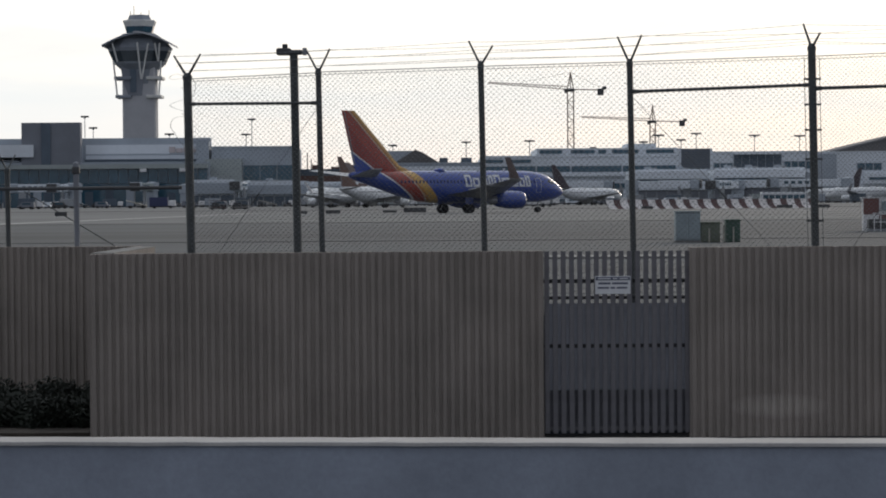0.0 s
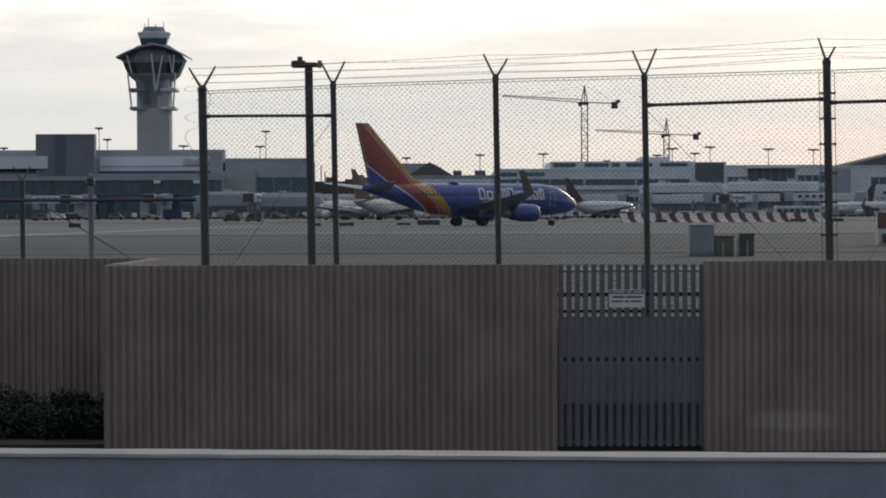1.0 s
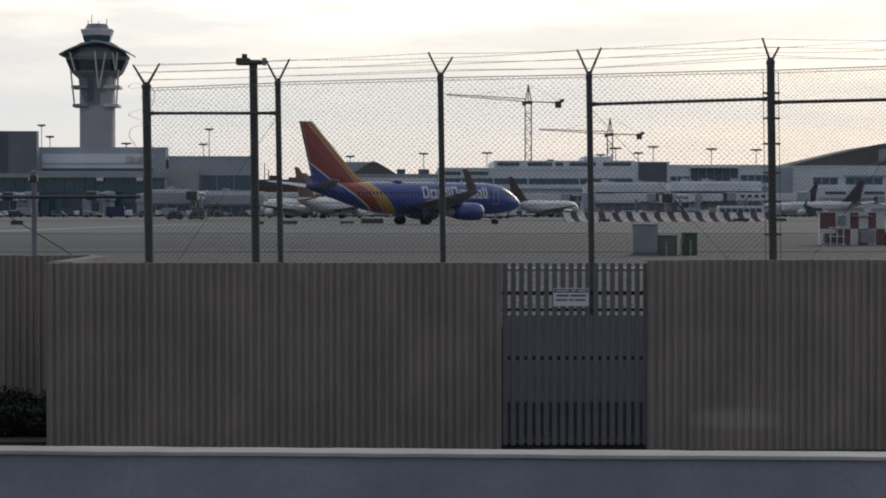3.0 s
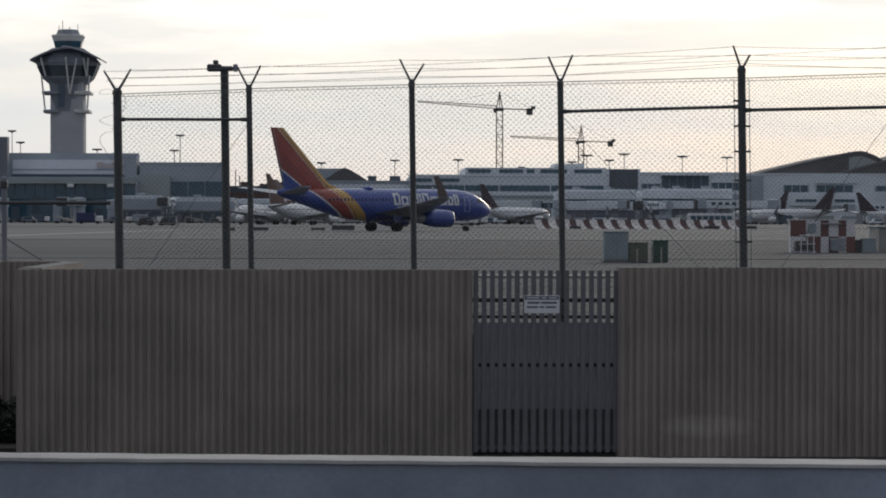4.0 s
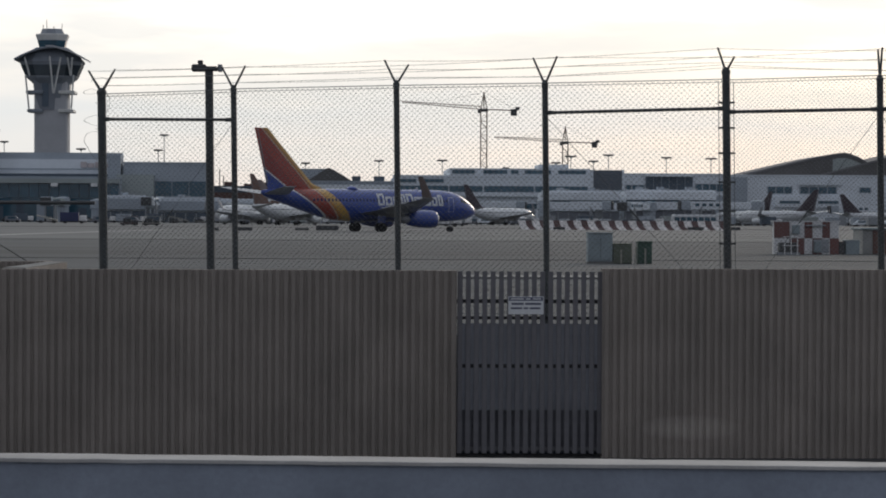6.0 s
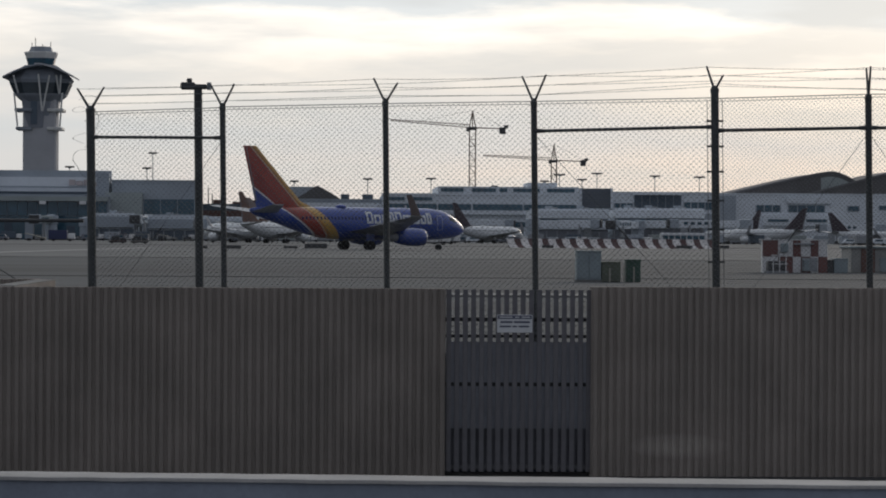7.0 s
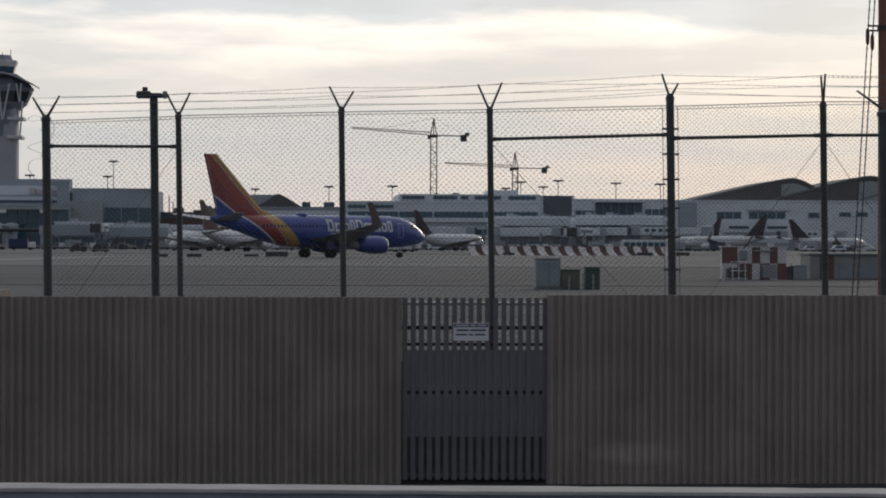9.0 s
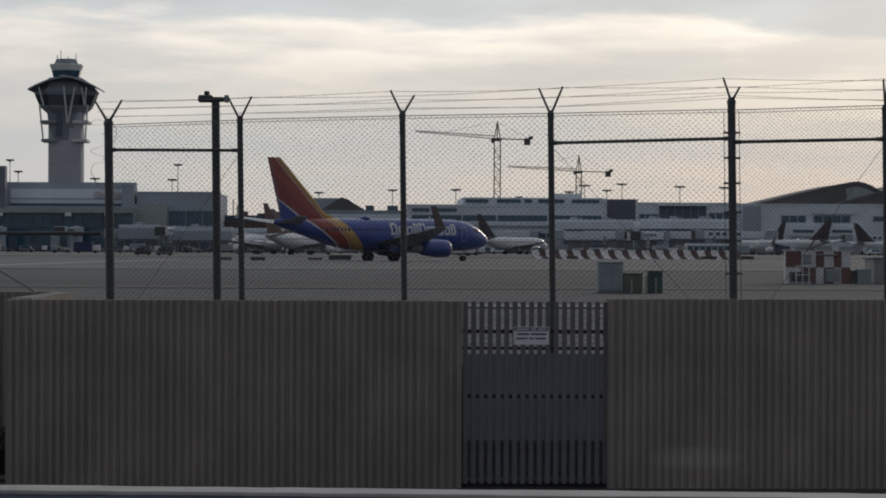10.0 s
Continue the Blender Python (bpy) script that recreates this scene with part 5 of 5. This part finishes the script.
# ---- things on the airfield ----
blast = thing("blast_fence", pose(25.9, 392, AIR + 0.02), "red and white slanted panel jet blast fence", "blast fence")
PITCH = 2.17
for k in range(15):
    for col, f in ((BLAST_WHITE, 0.0), (BLAST_RED, 0.5)):
        x = (k + f) * PITCH
        w = PITCH / 2 * (1.08 if f == 0 else 0.92)
        x -= 0.0 if f == 0 else -0.08 * PITCH / 2
        # a curved deflector panel, steep at the top and swept forward at its foot
        prof = ((-0.42, 0.75, 1.50), (-0.34, 0.62, 1.05), (-0.16, 0.40, 0.55), (0.30, 0.0, 0.05))
        bm = bmesh.new()
        loft(bm, [[(x + dx_, y_, z_), (x + w + dx_, y_, z_), (x + w + dx_, y_ + 0.07, z_), (x + dx_, y_ + 0.07, z_)] for dx_, y_, z_ in prof])
        part("panel", bm, col, blast)
for k in range(8):
    part("stay", rods([((k * 4.34, 0.75, 1.45), (k * 4.34, 2.0, 0.0))], 0.06, 5), STEEL_D, blast)

cab = thing("equipment_cabinet", pose(8.30, 85, AIR), "pale blue-grey steel equipment cabinet on a plinth", "cabinet")
part("cabinet_body", boxes((-0.42, 0.42, 0, 0.6, 0.06, 1.03), bevel=0.02), CABINET, cab)
for s in (-0.21, 0.21):
    part("cabinet_door", boxes((s - 0.19, s + 0.19, -0.02, 0, 0.12, 0.95), bevel=0.008), CABINET, cab)
part("plinth", boxes((-0.45, 0.45, -0.03, 0.63, 0, 0.06)), CAP, cab)
part("cabinet_roof", boxes((-0.45, 0.45, -0.04, 0.64, 1.03, 1.06)), CABINET, cab)


def bin_(x, w, h, mat, label):
    ob = thing("utility_box", pose(x, 85, AIR), label, "utility box", "boxes beside the cabinet")
    part("box_body", boxes((-w / 2, w / 2, 0, 0.5, 0.0, h - 0.05), bevel=0.02), mat, ob)
    part("box_lid", boxes((-w / 2 - 0.02, w / 2 + 0.02, -0.03, 0.53, h - 0.05, h), bevel=0.015), mat, ob)
    part("hinge_rib", boxes((-0.03, 0.03, -0.03, 0, 0.05, h - 0.08)), mat, ob)


bin_(9.06, 0.64, 0.69, BIN_O, "olive green steel utility box beside the cabinet")
bin_(9.82, 0.49, 0.77, BIN_G, "dark green steel utility box beside a marker stake")
for x, h in ((9.46, 0.56), (9.80, 0.5), (8.98, 0.45)):
    st = thing("marker_stake", pose(x, 84.7, AIR), "short pale marker stake in front of the boxes", "stake", "stakes by the boxes")
    part("stake_body", boxes((-0.025, 0.025, -0.02, 0.02, 0, h), bevel=0.005), TIMBER, st)
    part("stake_cap", boxes((-0.03, 0.03, -0.025, 0.025, h, h + 0.02)), TIMBER, st)

hut = thing("checkered_shelter", pose(18.58, 111, AIR), "red and white chequered equipment shelter", "shelter")
part("core", boxes((0.05, 2.85, 0.05, 0.7, 0, 1.44)), WHITE, hut)
xs = (0, 0.70, 1.36, 1.72, 2.16, 2.50, 2.91)
for c in range(6):
    for r in range(2):
        part("checker_panel", boxes((xs[c] + 0.008, xs[c + 1] - 0.008, 0.0, 0.05, r * 0.73 + 0.008, r * 0.73 + 0.72), bevel=0.006), RED if (c + r) % 2 else WHITE, hut)
part("shelter_roof", boxes((-0.04, 2.95, -0.04, 0.76, 1.46, 1.5)), WHITE, hut)
part("shelter_door", boxes((1.76, 2.46, -0.02, 0.0, 0.08, 0.68)), GALV, hut)
part("wall_unit", boxes((0.80, 1.12, -0.22, -0.004, 0.92, 1.32), bevel=0.02), CABINET, hut, "pale blue wall-mounted unit")
part("wall_unit", boxes((1.80, 2.06, -0.25, -0.024, 0.10, 0.60), bevel=0.02), CABINET, hut, "pale blue wall-mounted unit")
part("cable_tray", boxes((1.40, 2.30, -0.12, -0.004, 1.26, 1.33), bevel=0.01), GALV, hut)
rack = thing("pipe_rack", pose(18.72, 109.0, AIR), "low pale pipe rack in front of the chequered shelter", "rack")
for x in (0.0, 0.28, 0.56):
    part("rack_post", rods([((x, 0, 0), (x, 0, 0.82))], 0.022, 8), WHITE, rack)
for z in (0.42, 0.80):
    part("rack_bar", rods([((-0.08, 0, z), (0.64, 0, z))], 0.018, 8), WHITE, rack)
gen = thing("generator", pose(18.78, 109.5, AIR), "dark generator set on a skid before the shelter", "generator")
part("housing", boxes((-0.25, 0.55, -0.3, 0.3, 0.12, 0.55), bevel=0.04), STEEL_D, gen)
part("skid", boxes((-0.35, 0.65, -0.32, 0.32, 0.0, 0.12)), GALV, gen)
part("exhaust", rods([((0.3, 0, 0.5), (0.3, 0, 0.8))], 0.03, 8), STEEL_D, gen)
for x, w, h, mt, lab in ((21.62, 0.25, 0.55, STEEL_D, "dark steel equipment box beside the shelter"), (22.1, 0.62, 0.62, CABINET, "grey steel equipment box beside the shelter")):
    ob = thing("equipment_box", pose(x, 111, AIR), lab, "equipment box", "boxes by the shelter")
    part("box_body", boxes((-w / 2, w / 2, 0, 0.7, 0, h), bevel=0.02), mt, ob)
    part("box_lid", boxes((-w / 2 - 0.02, w / 2 + 0.02, -0.02, 0.72, h, h + 0.04), bevel=0.01), mt, ob)
shed = thing("equipment_shed", pose(22.75, 112, AIR), "low pale equipment shed with a brown door", "shed")
part("shed_body", boxes((0, 3.6, 0, 2.2, 0, 1.12), bevel=0.02), SHED, shed)
part("shed_roof", boxes((-0.1, 3.7, -0.15, 2.3, 1.12, 1.2), bevel=0.02), CABINET, shed)
part("shed_door", boxes((0.45, 1.08, -0.05, 0, 0.03, 1.08), bevel=0.01), BROWN, shed)
part("shed_panel", boxes((1.3, 2.0, -0.04, 0, 0.06, 0.7), (2.15, 3.1, -0.04, 0, 0.06, 0.75), bevel=0.01), CABINET, shed)


def taxi_sign(x, y, w, h):
    ob = thing("taxiway_sign", pose(x, y, AIR + 0.02), "low dark taxiway guidance sign seen from behind", "airfield sign", "signs along the taxiways")
    part("sign_box", boxes((-w / 2, w / 2, -0.15, 0.15, 0.2, h), bevel=0.03), STEEL_D, ob)
    for s in (-0.35, 0.35):
        part("sign_leg", boxes((s * w - 0.04, s * w + 0.04, -0.05, 0.05, 0, 0.2)), GALV, ob)


for x, y, w, h in ((-39.2, 258, 1.25, 0.62), (-15.5, 275, 1.3, 0.5), (-12.0, 275, 1.6, 0.55), (-3.2, 290, 2.6, 0.75), (-6.1, 290, 1.6, 0.45), (49.0, 360, 2.3, 0.62), (54.5, 360, 1.9, 0.65), (29.3, 360, 1.7, 0.55)):
    taxi_sign(x, y, w, h)

# ---- silver car on the road, past the wall's far corner ----
car = thing("sport_utility_car", pose(-8.6, 26.7, -0.02, 0, 0, 180), "silver-blue sport utility car with tinted windows on the road", "car")
# stations from nose to tail: x, half width, belt height, top height
STATIONS = [(2.41, 0.62, 0.66, 0.74), (2.34, 0.82, 0.78, 0.90), (2.1, 0.91, 0.88, 0.99), (1.6, 0.945, 0.95, 1.06), (1.15, 0.955, 1.0, 1.13), (0.95, 0.955, 1.03, 1.20), (0.55, 0.957, 1.06, 1.45),
            (0.2, 0.957, 1.08, 1.62), (-0.25, 0.957, 1.10, 1.71), (-0.9, 0.957, 1.12, 1.73), (-1.5, 0.955, 1.13, 1.70), (-1.9, 0.95, 1.14, 1.62), (-2.12, 0.93, 1.13, 1.42), (-2.3, 0.90, 1.06, 1.16),
            (-2.41, 0.84, 0.86, 0.95), (-2.44, 0.76, 0.62, 0.70)]


def station(x):
    for p, q in zip(STATIONS, STATIONS[1:]):
        if q[0] <= x <= p[0]:
            f = (p[0] - x) / (p[0] - q[0])
            return [p[k] + (q[k] - p[k]) * f for k in range(4)]
    return list(STATIONS[-1] if x < 0 else STATIONS[0])


def flank(x, z):
    """Half width of the car's side at a place."""
    _, hw, belt, top = station(x)
    if z <= belt:
        return hw
    return hw - 0.20 * (z - belt) / 0.62


bm = bmesh.new()
rings_c = []
for x, hw, belt, top in STATIONS:
    rise = top - belt
    in_ = 0.20 * rise / 0.62
    half = [(hw * 0.86, 0.30), (hw * 0.985, 0.42), (hw * 1.0, 0.62 if belt > 0.7 else belt * 0.8), (hw * 0.988, (0.62 + belt) / 2 if belt > 0.7 else belt * 0.9), (hw, belt), (hw - in_ * 0.85, belt + rise * 0.85), (hw - in_ - 0.06, top - 0.02), (hw * 0.45, top)]
    rings_c.append([(x, y, z) for y, z in half] + [(x, -y, z) for y, z in half[::-1]])
loft(bm, rings_c)
body = part("body", bm, CAR_PAINT, car, "silver-blue metallic paint", smooth=True)
for s in (-1, 1):
    for x0, x1, x2, x3 in ((0.86, 0.30, -0.33, -0.33), (-0.41, -0.41, -1.22, -1.22), (-1.30, -1.30, -1.82, -2.02)):
        bm = bmesh.new()
        grid = []
        for k in range(5):
            f = k / 4
            z = 1.15 + (1.57 - 1.15) * f
            a_, b_ = x0 + (x1 - x0) * f, x3 + (x2 - x3) * f
            grid.append([bm.verts.new((a_ + (b_ - a_) * g / 6, s * (flank(a_ + (b_ - a_) * g / 6, z) + 0.012), z)) for g in range(7)])
        for p, q in zip(grid, grid[1:]):
            for g in range(6):
                bm.faces.new((p[g], p[g + 1], q[g + 1], q[g]))
        part("side_window", bm, CAR_GLASS, body, "dark tinted glass")
    part("door_handle", boxes((-0.28, -0.08, s * 0.97 - 0.015, s * 0.97 + 0.015, 0.98, 1.01), bevel=0.006), CHROME, body)
    part("door_handle", boxes((-1.2, -1.0, s * 0.97 - 0.015, s * 0.97 + 0.015, 1.0, 1.03), bevel=0.006), CHROME, body)
    part("mirror", boxes((0.70, 0.88, s * 1.03 - 0.09, s * 1.03 + 0.09, 1.10, 1.26), bevel=0.04), CAR_PAINT, body)
    part("tail_lamp", boxes((-2.40, -2.08, s * 0.80 - 0.15, s * 0.80 + 0.15, 0.98, 1.11), bevel=0.03), LENS_RED, body, "red tail lamp")
    part("headlight", boxes((2.12, 2.36, s * 0.70 - 0.18, s * 0.70 + 0.18, 0.76, 0.86), bevel=0.03), CHROME, body)
    part("roof_rail", boxes((-1.6, 0.0, s * 0.66 - 0.02, s * 0.66 + 0.02, 1.70, 1.77), bevel=0.01), STEEL_D, body)
    part("sill_trim", boxes((-1.0, 0.95, s * 0.955 - 0.015, s * 0.955 + 0.015, 0.44, 0.48), bevel=0.006), CHROME, body)
    for wx in (1.45, -1.47):
        part("wheel_arch", turned([(0.46, -0.03), (0.46, 0.03)], 24, pose(wx, s * 0.935, 0.42, 90)), RUBBER, body)
        t = part("wheel", turned([(0.25, -0.12), (0.36, -0.12), (0.385, -0.06), (0.385, 0.06), (0.36, 0.12), (0.25, 0.12)], 24, pose(wx, s * 0.875, 0.385, 90)), RUBBER, car)
        for k in range(5):
            part("rim_spoke", boxes((-0.03, 0.03, -0.125, 0.125, 0.04, 0.245), bevel=0.01), CHROME, t).matrix_local = pose(wx, s * 0.875, 0.385, 0, k * 72, 0)
part("windscreen", loft(bmesh.new(), [[(0.98, y, 1.205), (0.3, y * 0.86, 1.60), (0.32, y * 0.86, 1.615), (1.0, y, 1.22)] for y in (-0.78, 0.78)]), CAR_GLASS, body)
part("rear_spoiler", boxes((-2.14, -1.8, -0.70, 0.70, 1.62, 1.67), bevel=0.02), CAR_PAINT, body)
part("rear_window", loft(bmesh.new(), [[(-2.02, y * 0.9, 1.56), (-2.27, y, 1.22), (-2.29, y, 1.22), (-2.04, y * 0.9, 1.57)] for y in (-0.72, 0.72)]), CAR_GLASS, body)
part("antenna_fin", boxes((-1.75, -1.55, -0.04, 0.04, 1.68, 1.77), bevel=0.02), CAR_PAINT, body)
part("grille", boxes((2.33, 2.43, -0.5, 0.5, 0.55, 0.72), bevel=0.02), RUBBER, body)
part("bumper", boxes((-2.47, -2.3, -0.8, 0.8, 0.42, 0.60), bevel=0.04), RUBBER, body)
